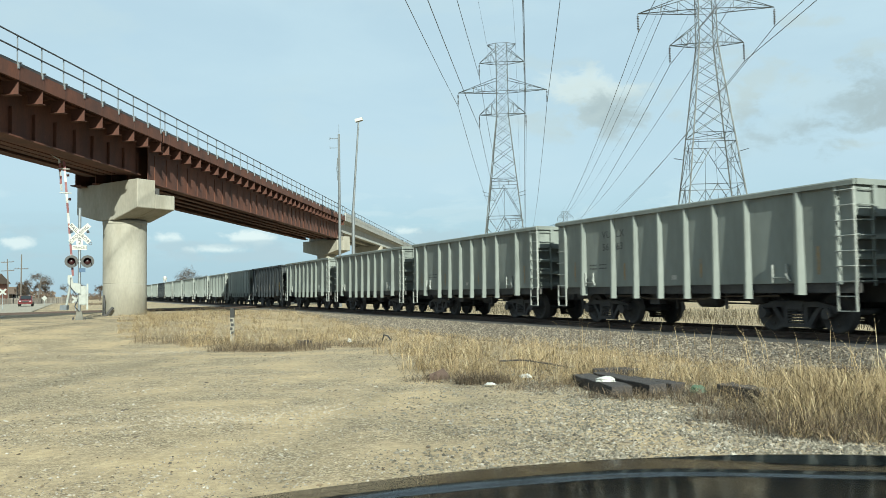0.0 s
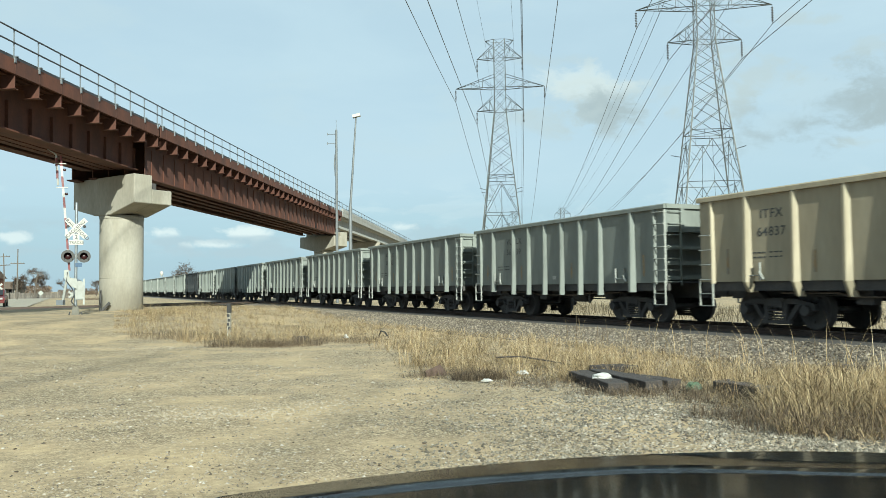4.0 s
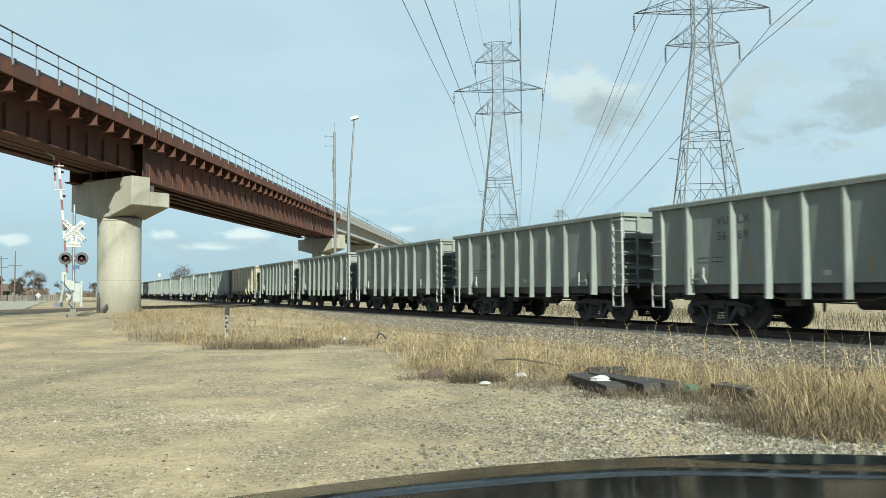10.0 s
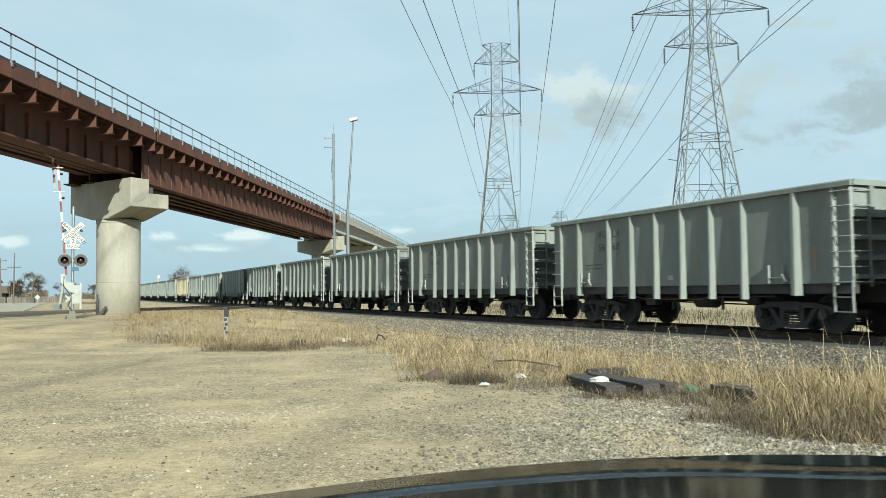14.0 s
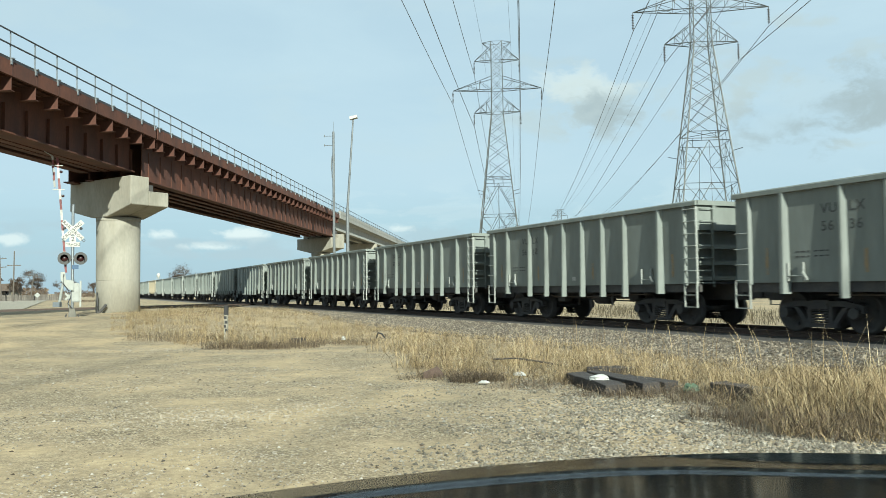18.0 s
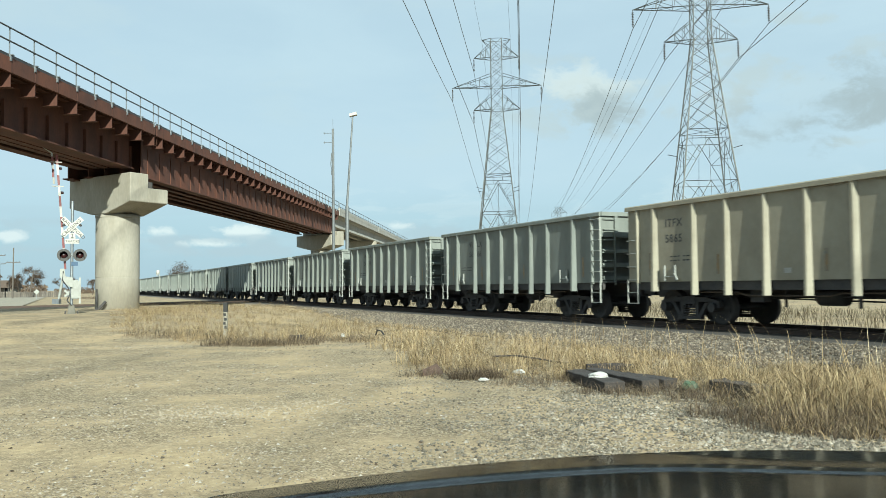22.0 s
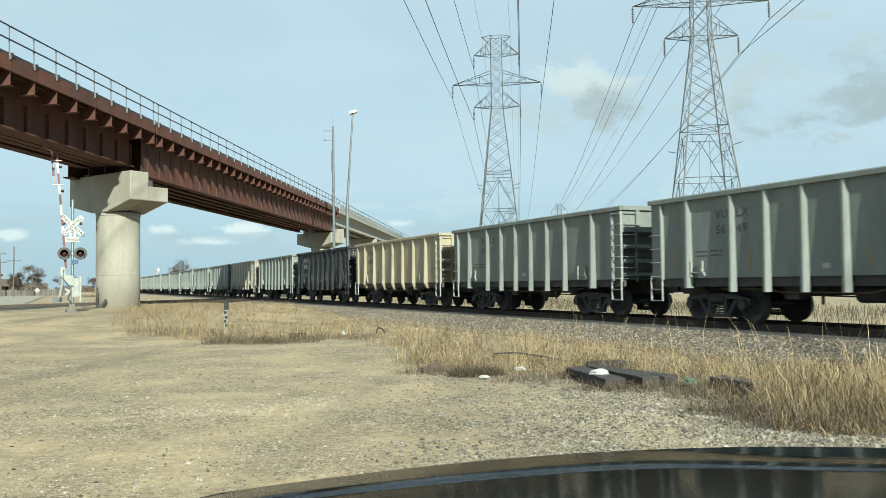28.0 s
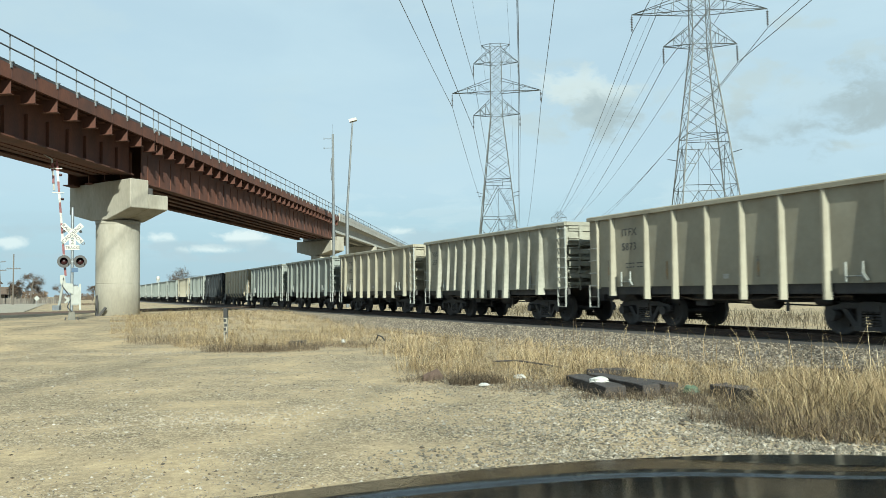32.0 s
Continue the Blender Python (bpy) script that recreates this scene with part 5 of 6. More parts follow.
GRASSY = island_mat("dry_straw", [(0.0, (0.045, 0.032, 0.019)), (0.22, (0.15, 0.108, 0.058)), (0.55, (0.275, 0.205, 0.112)), (0.88, (0.37, 0.29, 0.165)), (1.0, (0.45, 0.385, 0.26))])
FIELD = island_mat("dull_field_grass", [(0.0, (0.048, 0.038, 0.026)), (0.5, (0.09, 0.074, 0.046)), (1.0, (0.138, 0.114, 0.075))])
TWIGGY = island_mat("grey_brown_weeds", [(0.0, (0.046, 0.034, 0.024)), (0.6, (0.105, 0.078, 0.051)), (1.0, (0.184, 0.144, 0.095))])
STONES = island_mat("mixed_gravel", [(0.0, (0.057, 0.049, 0.04)), (0.2, (0.143, 0.12, 0.093)), (0.6, (0.234, 0.205, 0.157)), (0.9, (0.284, 0.259, 0.213)), (1.0, (0.341, 0.321, 0.279))], 0.95)
BALLSTONES = island_mat("ballast_stones", [(0.0, (0.07, 0.058, 0.047)), (0.3, (0.081, 0.07, 0.055)), (0.7, (0.148, 0.126, 0.097)), (1.0, (0.28, 0.245, 0.195))], 0.95)
rng = random.Random(11)


def blade(verts, faces, x, y, z, h, w, ang, bend, curl=0.0):
    """A bent ribbon that tapers to its tip."""
    dx, dy = math.cos(ang), math.sin(ang)
    px, py = -dy * w / 2, dx * w / 2
    k = len(verts)
    for f, wf in ((0, 1.0), (0.45, 0.85), (0.8, 0.55)):
        o = bend * h * f * f
        zz = z + h * (f - 0.35 * abs(bend) * f * f)
        verts.append((x + dx * o - px * wf, y + dy * o - py * wf, zz))
        verts.append((x + dx * o + px * wf, y + dy * o + py * wf, zz))
    o = bend * h * (1 + curl)
    verts.append((x + dx * o, y + dy * o, z + h * (1 - 0.35 * abs(bend) - curl * 0.5)))
    faces += [(k, k + 1, k + 3, k + 2), (k + 2, k + 3, k + 5, k + 4), (k + 4, k + 5, k + 6)]


# the near edge of the grass, as distance along the ground against x/y bearing
EDGE = [(-0.40, 24.0), (-0.37, 24.5), (-0.31, 21.5), (-0.24, 20.6), (-0.16, 22.3), (-0.07, 20.0), (-0.03, 13.6), (0.05, 12.6), (0.10, 12.5), (0.15, 12.1), (0.20, 11.9), (0.27, 11.2), (0.31, 10.4), (0.36, 9.4), (0.42, 7.9), (0.50, 7.5), (0.60, 7.2), (1.2, 6.5)]


def edge_depth(b):
    for (a0, d0), (a1, d1) in zip(EDGE, EDGE[1:]):
        if a0 <= b <= a1:
            return d0 + (d1 - d0) * (b - a0) / (a1 - a0)
    return 99.0


# spots round the larger litter where nothing grows
BARE = ((-0.25, 13.15, 0.5), (-4.1, 21.7, 0.7), (2.3, 11.2, 0.75), (2.7, 11.1, 0.6), (3.85, 10.1, 0.5))


def tallness(x, y):
    """How high the grass stands, 0 where there is none."""
    if y < 1:
        return 0
    b = x / y
    d = edge_depth(b)
    p = Vector((x, y, 0))
    q = TRACK_D - p.dot(TN)
    for ox, oy, r in BARE:
        if (x - ox) ** 2 + (y - oy) ** 2 < r * r:
            return 0
    wob = noise.noise((x * 0.9, y * 0.9, 21.0))
    if y < d + 0.5 * wob or q < 4.5 + 0.5 * wob:
        return 0
    n = noise.noise((x * 0.7, y * 0.7, 5.0)) * 0.5 + 0.5
    n2 = noise.noise((x * 0.22, y * 0.22, 9.0)) * 0.5 + 0.5
    h = 0.15 + 0.75 * n * n2
    if b > 0.36:
        h *= 1.0 + 0.4 * smooth(0.36, 0.44, b)
    h *= 0.6 + 0.4 * smooth(0.0, 1.2, y - d)
    h *= 1.0 + 0.25 * smooth(15.0, 19.0, y)
    if q < 5.8:
        h *= 0.4 + 0.6 * smooth(4.5, 5.8, q)
    if -0.15 < b < -0.07 and y < 25:
        h *= 0.3                       # trodden flat
    return h


def arch(verts, faces, x, y, z, h, w, ang, reach, droop, lean=1.5):
    """A long blade that rises, arches over and hangs its tip."""
    dx, dy = math.cos(ang), math.sin(ang)
    k = len(verts)
    for f, wf in ((0, 1.0), (0.3, 0.95), (0.6, 0.8), (0.85, 0.5)):
        o = reach * h * (f ** lean)
        zz = z + h * (math.sin(min(1.0, f * 1.25) * math.pi / 2) - droop * max(0.0, f - 0.45) ** 1.3)
        verts.append((x + dx * o + dy * w * wf / 2, y + dy * o - dx * w * wf / 2, zz))
        verts.append((x + dx * o - dy * w * wf / 2, y + dy * o + dx * w * wf / 2, zz))
    verts.append((x + dx * reach * h, y + dy * reach * h, z + h * (1 - droop * 0.46) - 0.02))
    faces += [(k, k + 1, k + 3, k + 2), (k + 2, k + 3, k + 5, k + 4), (k + 4, k + 5, k + 7, k + 6), (k + 6, k + 7, k + 8)]


def grass():
    verts, faces, wv, wf = [], [], [], []
    x_lo, x_hi, y_lo, y_hi = -15.0, 15.0, 6.5, 46.0
    clumps = 0
    while clumps < 11500:
        y = y_lo + (y_hi - y_lo) * rng.random() ** 1.5
        x = rng.uniform(-0.46, 0.75) * y
        if not (x_lo < x < x_hi):
            continue
        clumps += 1
        h = tallness(x, y)
        if h <= 0:
            continue
        n = noise.noise((x * 1.3, y * 1.3, 2.0)) * 0.5 + 0.5
        if n < 0.44:
            continue
        near = y < 15
        h *= 0.45 + 0.85 * rng.random() ** 1.5
        for _ in range(rng.randint(10, 28) if near else rng.randint(9, 20)):
            a = rng.uniform(0, 2 * math.pi)
            r = abs(rng.gauss(0, 0.07 if near else 0.13))
            bx, by = x + r * math.cos(a), y + r * math.sin(a)
            hh = h * rng.uniform(0.35, 1.1)
            wide = rng.uniform(0.0025, 0.006) * (1.0 if near else 1.25)
            turn = a + rng.gauss(0, 0.9) if rng.random() < 0.6 else rng.uniform(0, 6.28)
            z = lie(bx, by) - 0.02
            if rng.random() < 0.86:
                arch(verts, faces, bx, by, z, hh * 0.8, wide, turn, rng.uniform(0.4, 2.2), rng.uniform(0.2, 1.8), rng.uniform(0.85, 1.7))
            else:
                blade(verts, faces, bx, by, z, hh, wide, turn, rng.uniform(0.3, 1.6), rng.uniform(0, 0.2))
    # mat of fallen straw under the tufts, some of it weathered grey-brown
    for n_mat in range(60000):
        y = y_lo + (y_hi - y_lo) * rng.random() ** 1.7
        x = rng.uniform(-0.46, 0.75) * y
        if tallness(x, y) <= 0 or not (x_lo < x < x_hi):
            continue
        v, f = (wv, wf) if rng.random() < (0.5 if y < 16 else 0.2) else (verts, faces)
        arch(v, f, x, y, lie(x, y) - 0.01, rng.uniform(0.04, 0.16), rng.uniform(0.005, 0.011), rng.uniform(0, 6.28), rng.uniform(1.0, 3.0), rng.uniform(0.4, 1.6))
    # stray tall seed stalks, and tufts on the bank by the crossing
    for _ in range(200):
        y = rng.uniform(7.5, 24)
        x = rng.uniform(-0.3, 0.62) * y
        if tallness(x, y) > 0.2:
            blade(verts, faces, x, y, lie(x, y), rng.uniform(0.7, 1.25) if x / y > 0.3 else rng.uniform(0.4, 0.75), 0.007, rng.uniform(0, 6.28), rng.uniform(0.1, 0.5))
    # mounded tufts whose long blades fall outwards
    for cx, cy, rad, cnt, hh in ((4.25, 8.75, 0.42, 700, 0.62), (4.75, 9.25, 0.45, 650, 0.70), (5.35, 8.9, 0.5, 650, 0.66), (4.0, 9.45, 0.35, 420, 0.55), (5.9, 9.9, 0.5, 500, 0.7), (3.75, 8.55, 0.3, 380, 0.42), (6.6, 10.3, 0.5, 400, 0.7), (4.9, 8.2, 0.4, 520, 0.5),
                                 (5.1, 10.6, 0.5, 380, 0.5), (1.05, 13.7, 0.4, 260, 0.42), (0.35, 14.3, 0.4, 260, 0.45), (2.3, 13.9, 0.4, 260, 0.4), (3.35, 12.4, 0.4, 300, 0.42), (-0.4, 15.1, 0.5, 260, 0.45), (4.4, 11.8, 0.45, 300, 0.48), (1.6, 15.2, 0.5, 240, 0.45), (3.2, 14.2, 0.5, 240, 0.45),
                                 (-4.4, 21.6, 0.7, 260, 0.6), (-5.6, 21.9, 0.7, 260, 0.62), (-3.3, 22.8, 0.7, 220, 0.55), (-6.8, 23.2, 0.8, 240, 0.6), (-1.2, 19.2, 0.6, 220, 0.5), (0.3, 17.6, 0.6, 220, 0.5)):
        for _ in range(int(cnt * 0.7)):
            a, r = rng.uniform(0, 6.28), rad * 1.15 * math.sqrt(rng.random())
            x, y = cx + r * math.cos(a), cy + r * math.sin(a)
            arch(verts, faces, x, y, lie(x, y) - 0.02, hh * rng.uniform(0.2, 1.0), rng.uniform(0.003, 0.0065) * (1.5 if cy > 15 else 1.0), a + rng.gauss(0, 1.2), rng.uniform(0.3, 1.9), rng.uniform(0.3, 2.0), rng.uniform(0.8, 1.7))
    for _ in range(90):
        s, q = rng.uniform(-3, 16), rng.uniform(3.9, 6.4)
        x, y, _h = on_track(s, q)
        k = rng.randint(1, 3)
        for _ in range(k):
            blade(verts, faces, x + rng.gauss(0, 0.05), y + rng.gauss(0, 0.05), lie(x, y), rng.uniform(0.55, 1.1), 0.009, rng.uniform(0, 6.28), rng.uniform(0.15, 0.8), rng.uniform(0, 0.3))
    for _ in range(40):
        y = rng.uniform(7.8, 11.5)
        x = rng.uniform(0.30, 0.60) * y
        if tallness(x, y) > 0.1:
            blade(verts, faces, x, y, lie(x, y), rng.uniform(0.8, 1.25), 0.006, rng.uniform(0, 6.28), rng.uniform(0.1, 0.8))
    for _ in range(11000):
        y = rng.uniform(25, 40)
        x = rng.uniform(-0.42, -0.30) * y
        if noise.noise((x * 0.6, y * 0.9, 1.0)) > 0.1:
            blade(verts, faces, x, y, lie(x, y) - 0.01, rng.uniform(0.04, 0.16), 0.012, rng.uniform(0, 6.28), rng.uniform(0.3, 1.2))
    fv, ff = [], []
    for _ in range(9000):
        s = rng.uniform(-14, 60)
        q = -rng.uniform(6.0, 17.0)
        x, y, _h = on_track(s, q)
        blade(fv, ff, x, y, lie(x, y) - 0.02, rng.uniform(0.25, 0.6), rng.uniform(0.015, 0.03), rng.uniform(0, 6.28), rng.uniform(0.2, 0.9))
    tagged(mesh_object("field_grass", fv, ff, FIELD), "dull dry grass on the far side of the track", "grass", kind="stuff")
    tagged(mesh_object("dry_grass", verts, faces, GRASSY), "tall dry straw-coloured grass along the railway", "grass", kind="stuff")
    # grey-brown weed tangles
    for cx, cy, rad, cnt, hh in ((0.55, 12.9, 0.40, 700, 0.30), (-5.3, 20.9, 0.9, 800, 0.42), (-4.2, 20.8, 0.8, 600, 0.36), (4.0, 8.15, 0.9, 900, 0.4), (5.0, 8.5, 0.8, 700, 0.4), (2.7, 10.9, 0.7, 650, 0.24), (2.2, 10.9, 0.5, 250, 0.15), (3.5, 10.1, 0.6, 500, 0.26), (1.6, 12.0, 0.8, 500, 0.22), (6.2, 12.2, 1.2, 900, 0.35), (-3.0, 21.9, 1.2, 700, 0.35), (-8.0, 24.5, 1.5, 900, 0.4), (3.3, 8.9, 0.5, 400, 0.3), (-0.2, 13.4, 0.5, 300, 0.25)):
        for _ in range(cnt):
            a, r = rng.uniform(0, 6.28), rad * math.sqrt(rng.random())
            x, y = cx + r * math.cos(a) * 1.2, cy + r * math.sin(a) * 0.7
            blade(wv, wf, x, y, lie(x, y) - 0.01, hh * rng.uniform(0.4, 1.1), rng.uniform(0.004, 0.008), rng.uniform(0, 6.28), rng.uniform(0.3, 1.5), 0.2)
    tagged(mesh_object("weeds", wv, wf, TWIGGY), "tangled grey-brown dead weeds at the edge of the gravel", "weeds", kind="stuff")


grass()
PEB = [(1, 0, 0), (-1, 0, 0), (0, 1, 0), (0, -1, 0), (0, 0, 1), (0, 0, -0.6)]
PEBF = [(0, 2, 4), (2, 1, 4), (1, 3, 4), (3, 0, 4), (2, 0, 5), (1, 2, 5), (3, 1, 5), (0, 3, 5)]


def stone(verts, faces, x, y, z, r, flat=0.6):
    k = len(verts)
    a = rng.uniform(0, 6.28)
    ca, sa = math.cos(a), math.sin(a)
    sx, sy = r * rng.uniform(0.7, 1.35), r * rng.uniform(0.55, 1.1)
    for vx, vy, vz in PEB:
        j = rng.uniform(0.75, 1.2)
        u, v = vx * sx * j + rng.uniform(-0.25, 0.25) * r, vy * sy * j + rng.uniform(-0.25, 0.25) * r
        verts.append((x + ca * u - sa * v, y + sa * u + ca * v, z + vz * r * flat * j))
    faces += [(a0 + k, b0 + k, c0 + k) for a0, b0, c0 in PEBF]


PALESTONES = island_mat("pale_crushed_stone", [(0.0, (0.178, 0.151, 0.112)), (0.5, (0.258, 0.225, 0.169)), (1.0, (0.330, 0.294, 0.236))], 0.95)
COARSE = island_mat("coarse_grey_stone", [(0.0, (0.062, 0.056, 0.046)), (0.25, (0.099, 0.09, 0.071)), (0.6, (0.141, 0.128, 0.101)), (0.9, (0.189, 0.172, 0.139)), (1.0, (0.255, 0.238, 0.198))], 0.95)


def sandy(x, y):
    """Bare swaths of fine dirt where wheels have run, 0 to 1."""
    best = 0.0
    for cx, cy, rx, ry, turn in ((1.35, 6.35, 0.95, 0.42, -10), (-2.4, 5.2, 1.6, 0.5, 24), (-3.4, 7.4, 1.9, 0.45, 18), (-0.6, 7.9, 1.5, 0.40, 5), (-5.6, 11.5, 2.4, 0.7, 12), (0.7, 10.9, 1.0, 0.35, 8), (-7.5, 17.0, 3.0, 0.8, 10), (-1.8, 16.2, 2.2, 0.6, 4)):
        a = radians(turn)
        u, v = ((x - cx) * math.cos(a) + (y - cy) * math.sin(a)) / rx, (-(x - cx) * math.sin(a) + (y - cy) * math.cos(a)) / ry
        d = math.hypot(u, v) + 0.55 * noise.noise((x * 1.1, y * 1.1, 31.0))
        best = max(best, 1 - smooth(0.55, 1.15, d))
    return best


def gravel():
    verts, faces, pv, pf = [], [], [], []
    cv, cf, dv, df = [], [], [], []
    n = 0
    while n < 110000:
        y = 2.6 + 23 * rng.random() ** 1.9
        x = rng.uniform(-0.66, 0.66) * y
        n += 1
        b = x / y
        # greyer and coarser towards the track, sandy patches elsewhere
        cover = 0.42 + 0.6 * smooth(-0.1, 0.3, b) + 0.35 * noise.noise((x * 0.5, y * 0.5, 4.0)) + 0.2 * noise.noise((x * 1.6, y * 1.6, 8.0))
        if rng.random() > cover * (1 - 0.85 * sandy(x, y)):
            continue
        r = rng.uniform(0.005, 0.012) if rng.random() < 0.9 else rng.uniform(0.012, 0.022)
        r *= 0.8 + 0.7 * smooth(0.0, 0.35, b) * smooth(4.0, 8.0, y) + 0.05 * min(y, 12.0)
        stone(verts, faces, x, y, lie(x, y) + r * 0.12, r)
    # coarser grey stones by the grass and towards the bonnet
    for _ in range(85000):
        y = 4.2 + 11 * rng.random() ** 1.4
        x = rng.uniform(-0.16, 0.66) * y
        if rng.random() > smooth(-0.14, 0.26, x / y) * (0.62 + 1.3 * noise.noise((x * 0.7, y * 0.7, 14.0))) * (1 - 0.92 * sandy(x, y)):
            continue
        r = rng.uniform(0.009, 0.021) if rng.random() < 0.9 else rng.uniform(0.02, 0.034)
        stone(cv, cf, x, y, lie(x, y) + r * 0.15, r, 0.7)
    # dark crumbs strewn about
    for _ in range(520):
        y = 3.5 + 17 * rng.random() ** 1.3
        x = rng.uniform(-0.6, 0.35) * y
        r = rng.uniform(0.008, 0.022)
        stone(dv, df, x, y, lie(x, y) + r * 0.2, r, 0.6)
    tagged(mesh_object("coarse_gravel", cv, cf, COARSE), "coarse grey-green crushed stone beside the dry grass", "gravel", kind="stuff")
    tagged(mesh_object("dirt_clods", dv, df, TWIGGY), "dark clods and bark crumbs strewn on the dirt", "clods", kind="stuff")
    # pale crushed patches
    for cx, cy, rx, ry, cnt in ((-2.6, 9.55, 1.3, 0.5, 1000), (-1.4, 10.3, 1.3, 0.4, 400), (-7.4, 20.6, 1.8, 0.8, 500)):
        for _ in range(cnt):
            x, y = rng.gauss(cx, rx * 0.55), rng.gauss(cy, ry * 0.55)
            r = rng.uniform(0.007, 0.017) * (1 + 0.02 * y)
            stone(pv, pf, x, y, lie(x, y) + r * 0.1, r)
    tagged(mesh_object("pale_gravel", pv, pf, PALESTONES), "patches of pale crushed stone on the dirt", "gravel", kind="stuff")
    tagged(mesh_object("gravel", verts, faces, STONES), "loose grey and tan gravel scattered over the dirt", "gravel", kind="stuff")
    verts, faces = [], []
    for _ in range(52000):
        s = rng.uniform(-12, 62) if rng.random() < 0.8 else rng.uniform(2, 34)
        q = rng.uniform(2.25, 5.2)
        x, y, _h = on_track(s, q)
        z = 0.25 - 0.12 * (q - 2.2) / 0.8 if q < 3.0 else max(0.13 - 0.15 * (q - 3.0) / 0.9, lie(x, y))
        stone(verts, faces, x, y, z + 0.008, rng.uniform(0.02, 0.045), 0.75)
    tagged(mesh_object("ballast_stones", verts, faces, BALLSTONES), "loose crushed ballast stones on the track shoulder", "ballast", kind="stuff")


gravel()


def timber(x, y, turn, length, w=0.23, h=0.18, z=None, tilt=0.0, name="railway_tie", label="discarded black creosoted wooden railway tie"):
    bm = bmesh.new()
    box(bm, -length / 2, length / 2, -w / 2, w / 2, 0, h)
    bmesh.ops.subdivide_edges(bm, edges=[e for e in bm.edges if abs(e.verts[0].co.x - e.verts[1].co.x) > 0.1], cuts=6)
    for v in bm.verts:
        v.co += Vector((rng.uniform(-0.012, 0.012), rng.uniform(-0.012, 0.012), rng.uniform(-0.012, 0.012)))
    bmesh.ops.bevel(bm, geom=bm.edges[:], offset=0.008, segments=1, affect="EDGES")
    ob = link_mesh(name, bm, TIE)
    ob.matrix_basis = pose(x, y, lie(x, y) - 0.03 if z is None else z, 0, tilt, turn)
    return tagged(ob, label, "railway tie", "discarded ties")


timber(2.20, 11.72, -80, 1.62, 0.30, 0.19)
timber(2.62, 11.85, -74, 1.75, 0.26, 0.19)
timber(2.98, 11.75, -64, 1.05, 0.24, 0.17)
timber(2.75, 13.10, -10, 0.8, 0.24, 0.2)
timber(3.92, 10.55, -68, 0.85, 0.30, 0.21)
timber(6.45, 12.9, -18, 0.62, 0.26, 0.20)
timber(8.0, 10.3, 15, 1.0, 0.24, 0.2)
timber(-4.1, 22.3, 5, 0.42, 0.26, 0.2)

WHITEBAG = mat("white_plastic", (0.422, 0.422, 0.403), 0.5, alt=(0.307, 0.301, 0.275), scale=9, amount=0.6, bump=0.5, bump_scale=25)
GREENBAG = mat("green_plastic", (0.058, 0.096, 0.054), 0.6, alt=(0.045, 0.07, 0.045), scale=9, amount=0.6)
RUSTY = mat("rusty_plate", (0.066, 0.039, 0.028), 0.8, alt=(0.039, 0.025, 0.019), scale=6, amount=0.9)


def crumpled(name, x, y, z, sx, sy, sz, material, label, category, seed):
    bm = bmesh.new()
    bmesh.ops.create_icosphere(bm, subdivisions=3, radius=1)
    for v in bm.verts:
        n = v.co.normalized()
        k = 1 + 0.35 * noise.noise(n * 1.7 + Vector((seed, 0, 0))) + 0.16 * noise.noise(n * 5 + Vector((0, seed, 0)))
        v.co = Vector((n.x * sx * k, n.y * sy * k, max(n.z, -0.25) * sz * k))
    ob = link_mesh(name, bm, material)
    ob.matrix_basis = pose(x, y, z)
    return tagged(ob, label, category)


crumpled("plastic_bag", 2.22, 11.45, 0.17, 0.15, 0.10, 0.062, WHITEBAG, "crumpled white plastic bag lying on old ties", "plastic bag", 3)
crumpled("plastic_sheet", 3.42, 11.05, 0.06, 0.11, 0.08, 0.08, GREENBAG, "scrap of green plastic in dry grass", "plastic scrap", 5)
crumpled("paper_scrap", 1.25, 13.2, 0.05, 0.09, 0.07, 0.05, WHITEBAG, "white paper scrap at the grass edge", "litter", 7)
crumpled("paper_scrap", 0.62, 12.4, 0.03, 0.08, 0.05, 0.03, WHITEBAG, "white paper scrap on gravel", "litter", 8)
crumpled("paper_scrap", -2.85, 22.6, 0.1, 0.06, 0.05, 0.08, WHITEBAG, "pale scrap caught in dry grass", "litter", 9)
bm = bmesh.new()
prism(bm, [(-0.20, -0.02), (-0.16, 0.11), (0.10, 0.20), (0.20, 0.05), (0.18, -0.02)], "y", -0.03, 0.0)
prism(bm, [(-0.16, 0.11), (0.10, 0.20), (0.095, 0.178), (-0.15, 0.088)], "y", 0.001, 0.18)
plate = link_mesh("rusty_plate", bm, RUSTY)
plate.matrix_basis = pose(-0.20, 13.5, lie(-0.20, 13.5) - 0.01, -12, 0, 20)
tagged(plate, "bent rusty steel plate lying at the grass edge", "scrap metal")
bm = bmesh.new()
tube(bm, [(0.9, 14.5, 0.20), (1.3, 14.42, 0.22), (1.7, 14.28, 0.17), (2.1, 14.2, 0.10)], 0.017, 6)
tagged(link_mesh("stick", bm, TIE), "dark weathered stick lying in dry grass", "stick")
bm = bmesh.new()
curve_tube(bm, [(-1.92, 22.6, 0.12), (-1.86, 22.5, 0.27), (-1.74, 22.4, 0.24), (-1.66, 22.3, 0.14)], 0.022)
tagged(link_mesh("bent_cable", bm, PAINTK), "short bent black cable end sticking up from grass", "cable")
bm = bmesh.new()
for i in range(14):
    a0, a1 = 2 * math.pi * i / 14, 2 * math.pi * (i + 1) / 14
    bar(bm, (1.19 + 0.075 * math.cos(a0), 6.2 + 0.075 * math.sin(a0), 0.03), (1.19 + 0.075 * math.cos(a1), 6.2 + 0.075 * math.sin(a1), 0.03), 0.006, 5)
